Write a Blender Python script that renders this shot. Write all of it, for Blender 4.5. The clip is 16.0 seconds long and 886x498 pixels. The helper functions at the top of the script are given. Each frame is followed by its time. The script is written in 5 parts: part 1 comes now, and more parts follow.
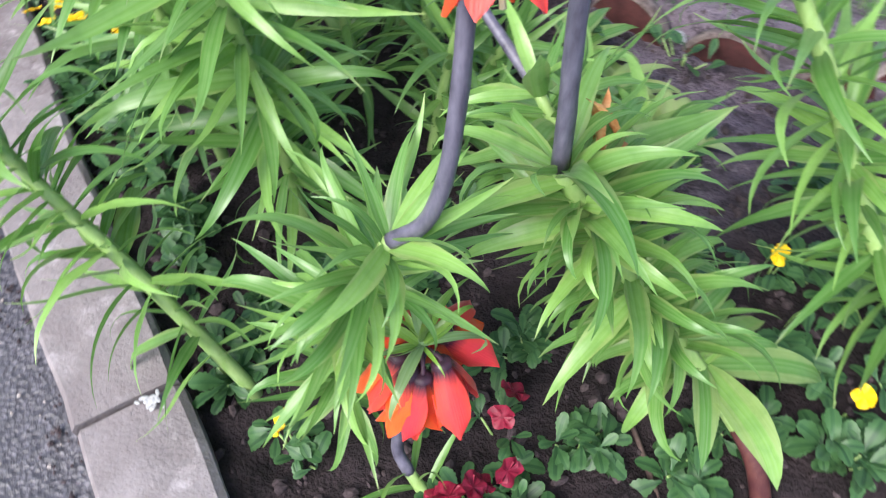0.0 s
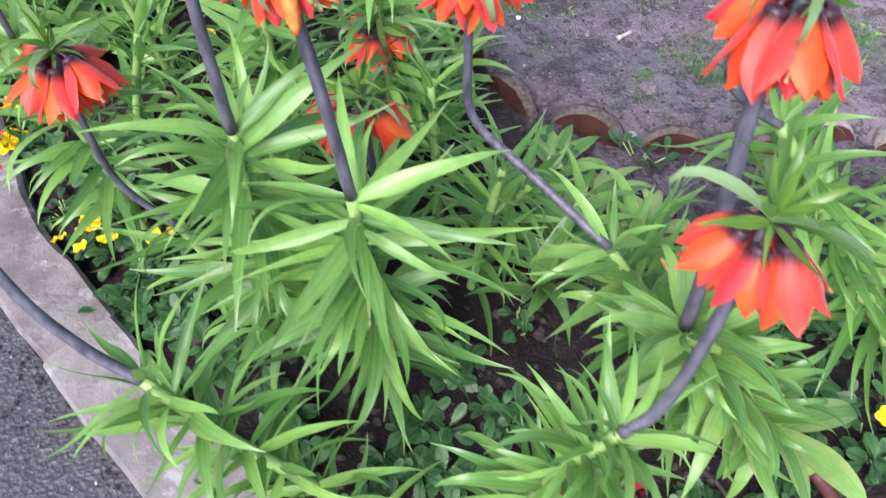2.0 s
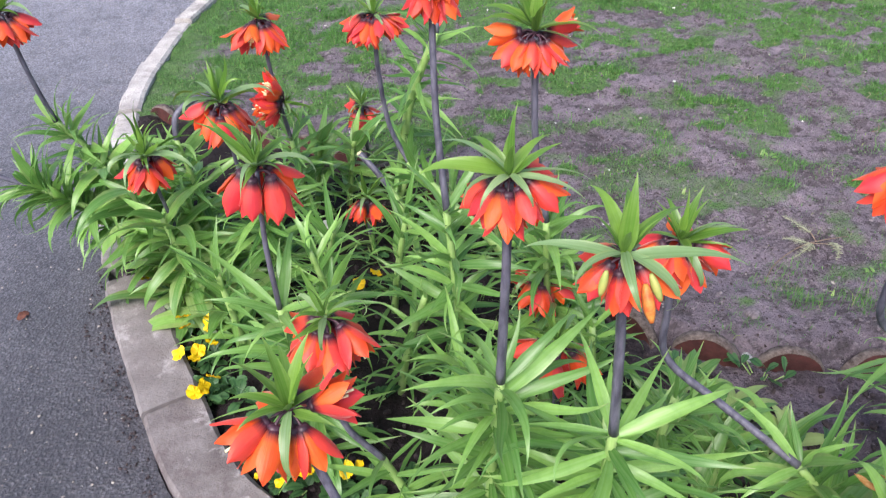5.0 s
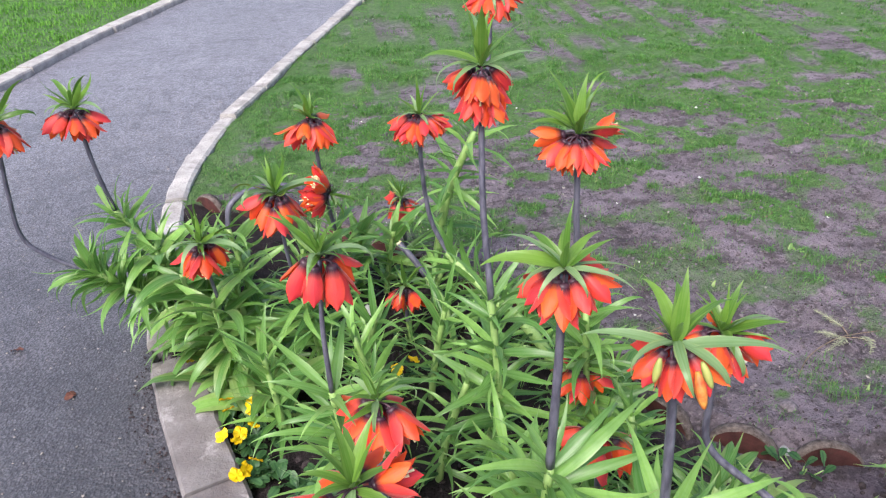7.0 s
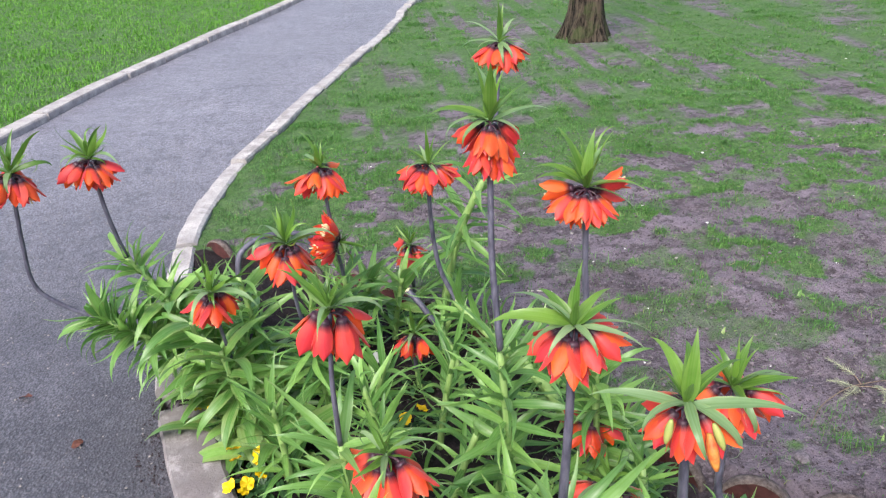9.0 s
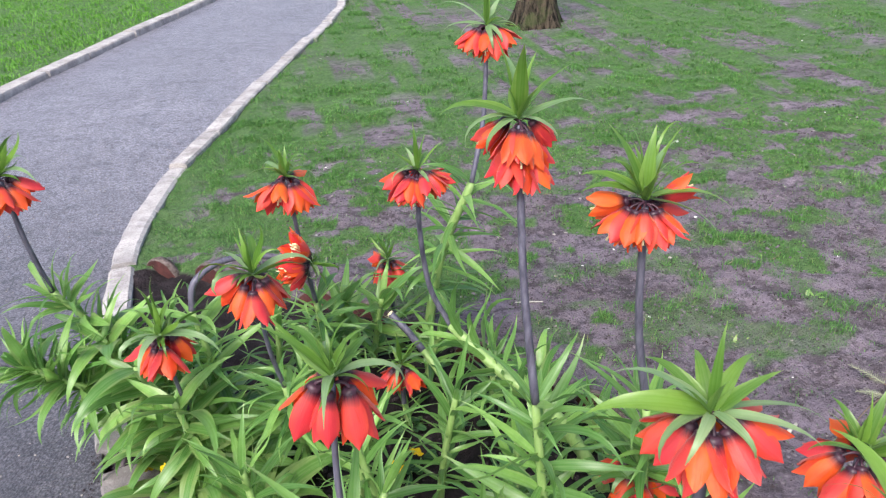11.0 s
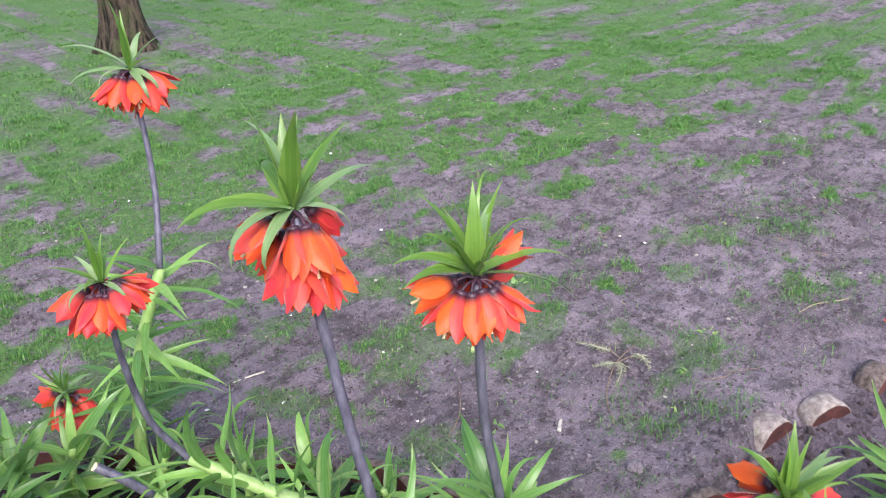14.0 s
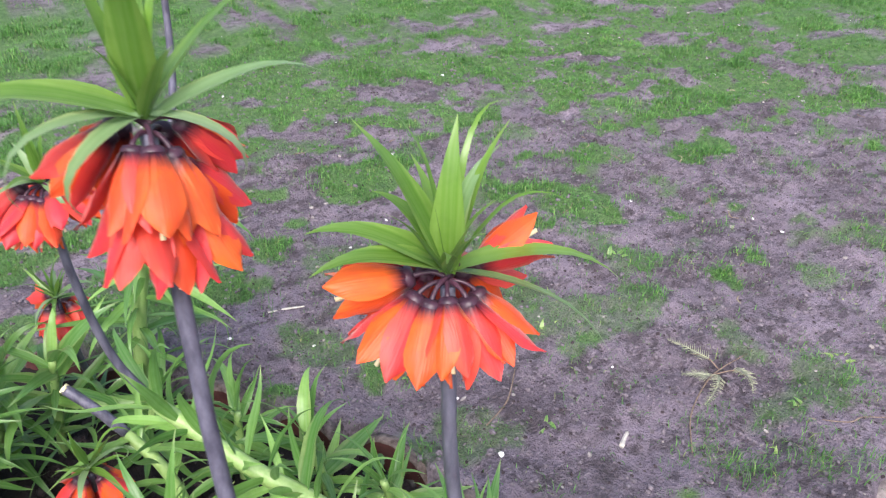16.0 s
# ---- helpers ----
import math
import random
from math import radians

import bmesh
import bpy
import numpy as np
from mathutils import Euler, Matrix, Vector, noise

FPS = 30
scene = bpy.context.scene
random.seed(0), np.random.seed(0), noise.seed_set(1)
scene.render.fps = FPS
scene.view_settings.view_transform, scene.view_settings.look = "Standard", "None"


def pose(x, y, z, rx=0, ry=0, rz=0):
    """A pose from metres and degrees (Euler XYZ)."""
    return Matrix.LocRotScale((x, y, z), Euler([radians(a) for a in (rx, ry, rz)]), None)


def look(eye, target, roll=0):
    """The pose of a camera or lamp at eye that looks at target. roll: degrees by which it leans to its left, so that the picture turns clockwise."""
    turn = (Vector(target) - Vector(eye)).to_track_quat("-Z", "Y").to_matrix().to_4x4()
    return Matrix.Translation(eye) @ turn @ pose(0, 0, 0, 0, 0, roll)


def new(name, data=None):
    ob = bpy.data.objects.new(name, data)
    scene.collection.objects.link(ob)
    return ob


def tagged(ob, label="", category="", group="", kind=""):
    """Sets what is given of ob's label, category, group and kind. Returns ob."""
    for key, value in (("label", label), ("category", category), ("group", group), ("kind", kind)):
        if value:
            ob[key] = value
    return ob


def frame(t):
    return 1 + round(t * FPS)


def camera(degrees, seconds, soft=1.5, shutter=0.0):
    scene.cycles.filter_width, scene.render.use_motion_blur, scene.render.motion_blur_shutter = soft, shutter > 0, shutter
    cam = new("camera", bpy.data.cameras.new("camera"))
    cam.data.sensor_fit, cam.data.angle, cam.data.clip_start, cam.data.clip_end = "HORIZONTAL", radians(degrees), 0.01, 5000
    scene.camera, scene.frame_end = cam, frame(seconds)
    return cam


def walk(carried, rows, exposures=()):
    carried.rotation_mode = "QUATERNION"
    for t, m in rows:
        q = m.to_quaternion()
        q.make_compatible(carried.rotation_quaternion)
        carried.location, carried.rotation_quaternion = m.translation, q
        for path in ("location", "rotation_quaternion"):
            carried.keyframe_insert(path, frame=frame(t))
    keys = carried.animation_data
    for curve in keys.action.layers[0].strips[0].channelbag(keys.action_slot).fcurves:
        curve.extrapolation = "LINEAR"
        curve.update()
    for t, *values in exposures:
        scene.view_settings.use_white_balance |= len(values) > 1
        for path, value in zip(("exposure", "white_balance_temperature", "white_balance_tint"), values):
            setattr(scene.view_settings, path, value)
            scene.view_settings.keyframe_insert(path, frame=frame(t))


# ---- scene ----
cam = camera(61.9, 16.0, soft=1.2, shutter=0.4)
PATH = [
    (0, (0.232, 0.24, 0.933), (0.105, 1.326, -0.742), 0.6),
    (0.5, (0.137, 0.195, 1.0), (0.258, 1.299, -0.663), 1.9),
    (1, (0.061, 0.172, 1.07), (0.22, 1.283, -0.586), 2.4),
    (1.5, (0.006, 0.213, 1.108), (0.181, 1.37, -0.514), 1.5),
    (2, (-0.054, 0.289, 1.145), (0.142, 1.463, -0.462), 0.7),
    (2.5, (-0.102, 0.321, 1.173), (0.096, 1.549, -0.393), 1.4),
    (3, (-0.144, 0.32, 1.218), (0.042, 1.678, -0.238), 0.7),
    (3.5, (-0.221, 0.314, 1.261), (-0.026, 1.76, -0.108), -1.2),
    (4, (-0.299, 0.291, 1.283), (-0.081, 1.801, -0.01), -2.5),
    (4.2, (-0.32, 0.278, 1.291), (-0.098, 1.797, 0.009), -2.6),
    (6.3, (-0.403, 0.203, 1.353), (-0.13, 1.879, 0.297), -1.8),
    (6.5, (-0.411, 0.199, 1.355), (-0.158, 1.889, 0.315), -2.1),
    (7, (-0.423, 0.194, 1.359), (-0.205, 1.905, 0.347), -2.3),
    (7.5, (-0.428, 0.192, 1.369), (-0.225, 1.921, 0.384), -2.2),
    (8, (-0.43, 0.194, 1.375), (-0.228, 1.945, 0.431), -2.1),
    (8.5, (-0.428, 0.197, 1.381), (-0.222, 1.955, 0.449), -2.2),
    (9, (-0.425, 0.198, 1.382), (-0.216, 1.963, 0.465), -2.5),
    (9.2, (-0.429, 0.222, 1.364), (-0.182, 1.991, 0.464), -3.0),
    (11.3, (-0.501, 0.543, 1.306), (-0.089, 2.246, 0.341), -2.0),
    (11.5, (-0.494, 0.581, 1.303), (-0.003, 2.252, 0.32), -1.0),
    (12, (-0.514, 0.707, 1.306), (0.238, 2.268, 0.307), -3.3),
    (12.5, (-0.537, 0.785, 1.307), (0.475, 2.183, 0.296), -4.8),
    (13, (-0.549, 0.8, 1.311), (0.624, 2.083, 0.322), -2.9),
    (13.5, (-0.559, 0.827, 1.311), (0.649, 2.097, 0.348), -2.7),
    (14, (-0.532, 0.859, 1.295), (0.667, 2.137, 0.33), -2.3),
    (14.5, (-0.444, 0.888, 1.276), (0.652, 2.236, 0.285), -1.0),
    (15, (-0.367, 0.898, 1.247), (0.576, 2.333, 0.22), 1.1),
    (15.5, (-0.307, 0.954, 1.208), (0.586, 2.395, 0.146), 1.2),
    (16, (-0.246, 1.004, 1.163), (0.63, 2.418, 0.053), 1.2),
]
walk(cam, [(t, look(eye, target, roll)) for t, eye, target, roll in PATH],
     exposures=[(0.0, 1.20, 6350, 10), (1.0, 1.14, 6300, 10), (2.0, 1.07, 6250, 10), (3.0, 1.03, 6300, 10), (4.2, 0.92, 6450, 10), (6.5, 0.86, 6600, 8), (9.2, 0.85, 6600, 8), (11.5, 0.88, 6550, 9), (13.0, 0.98, 6450, 12), (15.0, 1.06, 6400, 12), (16.0, 1.05, 6450, 12)])

# ---- light ----
world = bpy.data.worlds.new("sky")
scene.world = world
world.use_nodes = True
wn = world.node_tree.nodes
sky = wn.new("ShaderNodeTexSky")
sky.sky_type, sky.sun_disc = "NISHITA", False
SUN_EL, SUN_AZ = 50.0, 215.0
sky.sun_elevation, sky.sun_rotation = radians(SUN_EL), radians(SUN_AZ)
sky.air_density, sky.dust_density = 1.0, 3.0
world.node_tree.links.new(sky.outputs[0], wn["Background"].inputs[0])
wn["Background"].inputs[1].default_value = 0.150
sun = new("sun", bpy.data.lights.new("sun", "SUN"))
sun.data.energy, sun.data.angle, sun.data.color = 2.40, radians(35), (1.0, 0.98, 0.95)
sun.matrix_world = look((0, 0, 0), (-math.sin(radians(SUN_AZ)) * math.cos(radians(SUN_EL)), -math.cos(radians(SUN_AZ)) * math.cos(radians(SUN_EL)), -math.sin(radians(SUN_EL))))

# ---- materials ----
class Nodes:
    """A node material in a few short calls."""
    def __init__(self, name, rough=0.6, spec=0.5):
        self.mat = bpy.data.materials.new(name)
        self.mat.use_nodes = True
        self.tree = self.mat.node_tree
        self.bsdf = self.tree.nodes["Principled BSDF"]
        self.bsdf.inputs["Roughness"].default_value = rough
        self.bsdf.inputs["Specular IOR Level"].default_value = spec

    def add(self, kind, **values):
        n = self.tree.nodes.new("ShaderNode" + kind)
        for k, v in values.items():
            n.inputs[k.replace("_", " ")].default_value = v
        return n

    def link(self, a, b):
        self.tree.links.new(a, b)

    def coords(self, which="Object", scale=(1, 1, 1)):
        t, m = self.add("TexCoord"), self.add("Mapping")
        m.inputs["Scale"].default_value = scale
        self.link(t.outputs[which], m.inputs["Vector"])
        return m.outputs[0]

    def world_coords(self, scale=(1, 1, 1)):
        g, m = self.add("NewGeometry"), self.add("Mapping")
        m.inputs["Scale"].default_value = scale
        self.link(g.outputs["Position"], m.inputs["Vector"])
        return m.outputs[0]

    def noise(self, vec, scale, detail=4, rough=0.6):
        n = self.add("TexNoise", Scale=scale, Detail=detail, Roughness=rough)
        self.link(vec, n.inputs["Vector"])
        return n.outputs["Fac"]

    def ramp(self, fac, *stops):
        n = self.add("ValToRGB")
        r = n.color_ramp
        while len(r.elements) < len(stops):
            r.elements.new(0.5)
        for e, (p, c) in zip(r.elements, stops):
            e.position = p
            e.color = (c, c, c, 1) if isinstance(c, (int, float)) else (*c, 1)
        self.link(fac, n.inputs[0])
        return n.outputs[0]

    def mix(self, fac, a, b, blend="MIX"):
        n = self.add("MixRGB")
        n.blend_type = blend
        for s, v in zip(n.inputs, (fac, a, b)):
            if isinstance(v, (int, float)):
                s.default_value = v if s.type == "VALUE" else (v, v, v, 1)
            elif isinstance(v, tuple):
                s.default_value = (*v, 1)
            else:
                self.link(v, s)
        return n.outputs[0]

    def random(self):
        return self.add("ObjectInfo").outputs["Random"]

    def bump(self, height, strength=0.3, distance=0.01):
        n = self.add("Bump", Strength=strength, Distance=distance)
        self.link(height, n.inputs["Height"])
        self.link(n.outputs[0], self.bsdf.inputs["Normal"])

    def colour(self, c):
        self.link(c, self.bsdf.inputs["Base Color"])

    def thin(self, c, amount):
        """Lets light through, as leaves and petals do."""
        t, m = self.add("BsdfTranslucent"), self.add("MixShader")
        self.link(c, t.inputs["Color"])
        m.inputs[0].default_value = amount
        self.link(self.bsdf.outputs[0], m.inputs[1])
        self.link(t.outputs[0], m.inputs[2])
        self.link(m.outputs[0], self.tree.nodes["Material Output"].inputs["Surface"])


def leaf_material(name, dark, light, pale, rough, veins=40.0, tip=(0.36, 0.42, 0.17), coat=0.32):
    n = Nodes(name, rough, 0.5)
    n.bsdf.inputs["Sheen Weight"].default_value, n.bsdf.inputs["Sheen Roughness"].default_value = 0.05, 0.4
    n.bsdf.inputs["Coat Weight"].default_value, n.bsdf.inputs["Coat Roughness"].default_value = coat, 0.24
    o = n.coords("Object")
    sep = n.add("SeparateXYZ")
    n.link(o, sep.inputs[0])
    base = n.mix(n.ramp(n.random(), (0.0, 0.0), (0.6, 0.45), (0.85, 1.0)), dark, light)
    streak = n.add("TexNoise", Scale=1.0, Detail=2.0)
    n.link(n.coords("Object", (1.5, veins, 0.0)), streak.inputs["Vector"])
    c = n.mix(n.ramp(streak.outputs["Fac"], (0.40, 0.0), (0.80, 0.32)), base, pale)
    rim = n.add("Math")
    rim.operation = "ABSOLUTE"
    n.link(sep.outputs["Y"], rim.inputs[0])
    c = n.mix(n.ramp(rim.outputs[0], (0.044, 0.0), (0.062, 0.45)), c, tip)
    blotch = n.noise(n.world_coords(), 55.0, 3)
    c = n.mix(n.ramp(blotch, (0.45, 0.0), (0.75, 0.35)), c, dark)
    c = n.mix(n.ramp(sep.outputs["X"], (0.80, 0.0), (1.0, 0.75)), c, tip)
    n.colour(c)
    n.bump(streak.outputs["Fac"], 0.28, 0.002)
    n.thin(c, 0.40)
    return n.mat


LEAF = leaf_material("lily_leaf", (0.080, 0.220, 0.036), (0.262, 0.480, 0.104), (0.48, 0.66, 0.36), 0.40)
CROWN = leaf_material("crown_leaf", (0.072, 0.18, 0.020), (0.18, 0.34, 0.045), (0.32, 0.47, 0.18), 0.36, tip=(0.24, 0.38, 0.08))
PALE = leaf_material("pale_leaf", (0.26, 0.40, 0.10), (0.42, 0.55, 0.20), (0.6, 0.66, 0.36), 0.42)
# paler copy of the crown leaf, with the sky's whitish sheen put into its colour
CROWN_SHEEN = leaf_material("crown_leaf_painted_sheen", (0.15, 0.28, 0.10), (0.27, 0.41, 0.19), (0.50, 0.61, 0.42), 0.42)
PANSY = leaf_material("pansy_leaf", (0.021, 0.075, 0.025), (0.049, 0.135, 0.047), (0.12, 0.24, 0.11), 0.5, 9.0, (0.10, 0.22, 0.07), 0.1)


def stem_material(name, low, high, rough):
    n = Nodes(name, rough, 0.4)
    w = n.world_coords((1, 1, 0.25))
    c = n.mix(n.ramp(n.noise(w, 90.0), (0.35, 0.0), (0.7, 1.0)), low, high)
    c = n.mix(n.ramp(n.noise(n.world_coords(), 260.0, 2), (0.68, 0.0), (0.8, 0.5)), c, (0.2, 0.19, 0.2))
    n.colour(c)
    n.bump(n.noise(w, 300.0), 0.2, 0.001)
    return n.mat


GREEN_STEM = stem_material("green_stem", (0.22, 0.35, 0.10), (0.31, 0.44, 0.17), 0.45)
BELL_CAP = stem_material("bell_cap", (0.030, 0.013, 0.025), (0.080, 0.030, 0.050), 0.42)
DARK_STEM = stem_material("dark_stem", (0.052, 0.048, 0.074), (0.150, 0.142, 0.195), 0.42)
RED_STEM = stem_material("red_stem", (0.055, 0.016, 0.020), (0.11, 0.040, 0.036), 0.45)

PETAL_LEN = 0.066


def petal_material(name, red, orange):
    n = Nodes(name, 0.44, 0.45)
    n.bsdf.inputs["Sheen Weight"].default_value, n.bsdf.inputs["Sheen Roughness"].default_value = 0.30, 0.35
    sep, neg, along, across = n.add("SeparateXYZ"), n.add("Math"), n.add("Math"), n.add("Math")
    n.link(n.coords("Object"), sep.inputs[0])
    neg.operation, neg.inputs[1].default_value = "MULTIPLY", -1.0 / PETAL_LEN
    n.link(sep.outputs["Z"], neg.inputs[0])
    along.operation = "ADD"
    veins = n.noise(n.coords("Object", (520, 0.0, 22)), 1.0, 2)
    scaled = n.add("Math")
    scaled.operation, scaled.inputs[1].default_value = "MULTIPLY", 0.16
    n.link(veins, scaled.inputs[0])
    n.link(neg.outputs[0], along.inputs[0])
    n.link(scaled.outputs[0], along.inputs[1])
    across.operation = "ABSOLUTE"
    n.link(sep.outputs["X"], across.inputs[0])
    blush = n.noise(n.coords("Object", (45, 45, 25)), 1.0, 3)
    tint = n.add("MixRGB")
    tint.blend_type, tint.inputs[0].default_value = "ADD", 1.0
    n.link(n.ramp(n.random(), (0.25, 0.0), (1.0, 0.5)), tint.inputs[1])
    n.link(n.ramp(blush, (0.40, 0.0), (0.70, 0.4)), tint.inputs[2])
    r = tint.outputs[0]
    body = n.mix(r, red, orange)
    side = n.mix(n.ramp(across.outputs[0], (0.007, 0.0), (0.017, 0.45)), body, orange)
    side = n.mix(n.ramp(veins, (0.4, 0.0), (0.7, 0.35)), side, red)
    c = n.mix(n.ramp(along.outputs[0], (0.15, 1.0), (0.36, 0.0)), side, (0.055, 0.008, 0.024))
    n.colour(c)
    n.bump(veins, 0.5, 0.0015)
    n.thin(c, 0.3)
    return n.mat


OUTER = petal_material("petal_red", (0.66, 0.036, 0.055), (0.84, 0.105, 0.040))
INNER = petal_material("petal_orange", (0.78, 0.068, 0.022), (0.89, 0.19, 0.018))


def plain(name, c1, c2, scale, rough, bump=0.2, dist=0.003):
    n = Nodes(name, rough, 0.4)
    f = n.noise(n.world_coords(), scale, 5, 0.65)
    n.colour(n.mix(n.ramp(f, (0.35, 0.0), (0.68, 1.0)), c1, c2))
    n.bump(f, bump, dist)
    return n.mat


DRYCLOD = plain("dry_clod", (0.082, 0.067, 0.078), (0.22, 0.185, 0.21), 120, 0.9, 0.5)
CREAM = plain("stamen_cream", (0.7, 0.6, 0.32), (0.85, 0.78, 0.55), 200, 0.5)
BUD = plain("bud", (0.27, 0.32, 0.09), (0.40, 0.36, 0.11), 60, 0.45)
STRIPED = plain("striped_bud", (0.55, 0.07, 0.02), (0.52, 0.28, 0.06), 90, 0.45)
YELLOW = plain("pansy_yellow", (0.80, 0.50, 0.004), (0.85, 0.60, 0.01), 150, 0.5)
CRIMSON = plain("pansy_crimson", (0.13, 0.004, 0.018), (0.25, 0.008, 0.035), 150, 0.5)
WITHER = plain("withered_petal", (0.40, 0.13, 0.03), (0.62, 0.36, 0.16), 90, 0.6)
TWIG = plain("twig_bark", (0.12, 0.08, 0.06), (0.30, 0.22, 0.17), 120, 0.8, 0.4)
DARK_TWIG = plain("damp_twig", (0.05, 0.03, 0.028), (0.12, 0.08, 0.07), 120, 0.8, 0.4)
STRAW = plain("dry_straw", (0.22, 0.18, 0.12), (0.38, 0.33, 0.22), 120, 0.7)
LIME = plain("dropping", (0.22, 0.22, 0.23), (0.50, 0.50, 0.51), 260, 0.7)
DRY_LEAF = plain("dry_leaf", (0.10, 0.035, 0.03), (0.22, 0.09, 0.06), 120, 0.7)
SPRAY = plain("dry_spray", (0.24, 0.25, 0.17), (0.40, 0.41, 0.28), 150, 0.8)
PAPER = plain("litter_white", (0.62, 0.60, 0.58), (0.80, 0.78, 0.74), 60, 0.6)
PALE_WOOD = plain("peeled_wood", (0.42, 0.38, 0.33), (0.66, 0.62, 0.56), 90, 0.7)
PEBBLE = plain("pebble", (0.20, 0.17, 0.16), (0.42, 0.38, 0.36), 90, 0.8, 0.3)
SHEATH = plain("torn_sheath", (0.22, 0.14, 0.13), (0.55, 0.46, 0.42), 90, 0.7)
CLOD = plain("soil_clod", (0.024, 0.016, 0.019), (0.070, 0.050, 0.055), 120, 0.9, 0.5)


def kerb_material(name, dark, light, dirt=1.0):
    n = Nodes(name, 0.85, 0.3)
    w = n.world_coords()
    c = n.mix(n.ramp(n.noise(w, 9.0, 6), (0.35, 0.0), (0.68, 1.0)), dark, light)
    c = n.mix(n.ramp(n.noise(w, 160.0, 4), (0.45, 0.0), (0.72, 0.6)), c, (0.17, 0.14, 0.135))
    c = n.mix(n.ramp(n.noise(w, 26.0, 6, 0.7), (0.52, 0.0), (0.64, 0.7 * dirt)), c, (0.11, 0.088, 0.092))
    c = n.mix(n.ramp(n.noise(w, 14.0, 5, 0.7), (0.56, 0.0), (0.66, 0.5)), c, (0.50, 0.46, 0.48))
    c = n.mix(n.ramp(n.noise(w, 5.0, 7, 0.75), (0.50, 0.0), (0.62, 0.6 * dirt)), c, (0.105, 0.083, 0.088))
    c = n.mix(n.ramp(n.random(), (0.0, 0.0), (1.0, 0.3)), c, (0.36, 0.335, 0.345))
    n.colour(c)
    h = n.mix(0.5, n.noise(w, 160.0, 5), n.noise(w, 28.0, 5))
    n.bump(h, 0.6, 0.009)
    return n.mat


def asphalt_material():
    n = Nodes("asphalt", 0.45, 0.6)
    w = n.world_coords()
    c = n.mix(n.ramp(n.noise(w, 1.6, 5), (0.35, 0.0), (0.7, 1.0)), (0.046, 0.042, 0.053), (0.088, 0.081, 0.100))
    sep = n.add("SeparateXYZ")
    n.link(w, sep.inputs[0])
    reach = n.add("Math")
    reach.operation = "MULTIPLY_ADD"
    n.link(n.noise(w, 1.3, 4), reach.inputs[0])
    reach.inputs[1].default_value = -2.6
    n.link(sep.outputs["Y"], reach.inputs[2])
    # dry grows with Y; the paler far colour stands in for glancing sky sheen
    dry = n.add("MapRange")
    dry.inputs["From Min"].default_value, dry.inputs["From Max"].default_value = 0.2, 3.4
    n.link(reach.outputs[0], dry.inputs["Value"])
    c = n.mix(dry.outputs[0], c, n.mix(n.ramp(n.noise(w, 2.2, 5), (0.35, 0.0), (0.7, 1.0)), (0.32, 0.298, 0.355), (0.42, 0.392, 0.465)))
    c = n.mix(n.ramp(n.noise(w, 34.0, 6, 0.75), (0.50, 0.0), (0.62, 0.55)), c, (0.032, 0.030, 0.037))
    c = n.mix(n.ramp(n.noise(w, 10.0, 6, 0.7), (0.50, 0.0), (0.64, 0.45)), c, (0.040, 0.037, 0.046))
    v = n.add("TexVoronoi", Scale=125.0)
    n.link(w, v.inputs["Vector"])
    stone = n.ramp(v.outputs["Color"], (0.55, 0.0), (0.95, 0.55))
    c = n.mix(stone, c, (0.165, 0.155, 0.178))
    c = n.mix(n.ramp(v.outputs["Distance"], (0.40, 0.0), (0.66, 0.6)), c, (0.030, 0.028, 0.034))
    c = n.mix(n.ramp(n.noise(w, 45.0, 3), (0.73, 0.0), (0.78, 0.7)), c, (0.36, 0.34, 0.34))
    grain = n.noise(w, 105.0, 3, 0.7)
    c = n.mix(n.ramp(grain, (0.40, 0.6), (0.50, 0.0)), c, (0.030, 0.028, 0.036))
    c = n.mix(n.ramp(grain, (0.58, 0.0), (0.68, 0.40)), c, (0.20, 0.19, 0.22))
    n.colour(c)
    n.bump(n.mix(0.6, v.outputs["Distance"], grain), 0.7, 0.008)
    return n.mat


def ground_material():
    n = Nodes("earth", 0.9, 0.25)
    w = n.world_coords()
    bed, turf = n.add("Attribute"), n.add("Attribute")
    bed.attribute_name, turf.attribute_name = "bed", "turf"
    dry = n.mix(n.ramp(n.noise(w, 3.2, 6), (0.35, 0.0), (0.68, 1.0)), (0.140, 0.107, 0.136), (0.305, 0.243, 0.303))
    dry = n.mix(n.ramp(n.noise(w, 26.0, 7, 0.75), (0.50, 0.0), (0.62, 0.85)), dry, (0.058, 0.043, 0.054))
    dry = n.mix(n.ramp(n.noise(w, 95.0, 3), (0.58, 0.0), (0.66, 0.75)), dry, (0.32, 0.265, 0.30))
    dry = n.mix(n.ramp(n.noise(w, 70.0, 4), (0.61, 0.0), (0.70, 0.7)), dry, (0.060, 0.046, 0.056))
    dry = n.mix(n.ramp(n.noise(n.world_coords((1.0, 1.6, 1.0)), 9.0, 6, 0.7), (0.51, 0.0), (0.60, 0.68)), dry, (0.062, 0.047, 0.056))
    wet = n.mix(n.ramp(n.noise(w, 18.0, 5), (0.35, 0.0), (0.7, 1.0)), (0.013, 0.009, 0.0105), (0.044, 0.031, 0.036))
    c = n.mix(bed.outputs["Fac"], dry, wet)
    moss = n.mix(n.ramp(n.noise(w, 40.0, 4), (0.35, 0.0), (0.7, 1.0)), (0.060, 0.135, 0.038), (0.135, 0.24, 0.075))
    c = n.mix(turf.outputs["Fac"], c, moss)
    n.colour(c)
    n.bump(n.mix(0.5, n.noise(w, 28.0, 7, 0.7), n.noise(w, 140.0, 4)), 1.0, 0.035)
    return n.mat


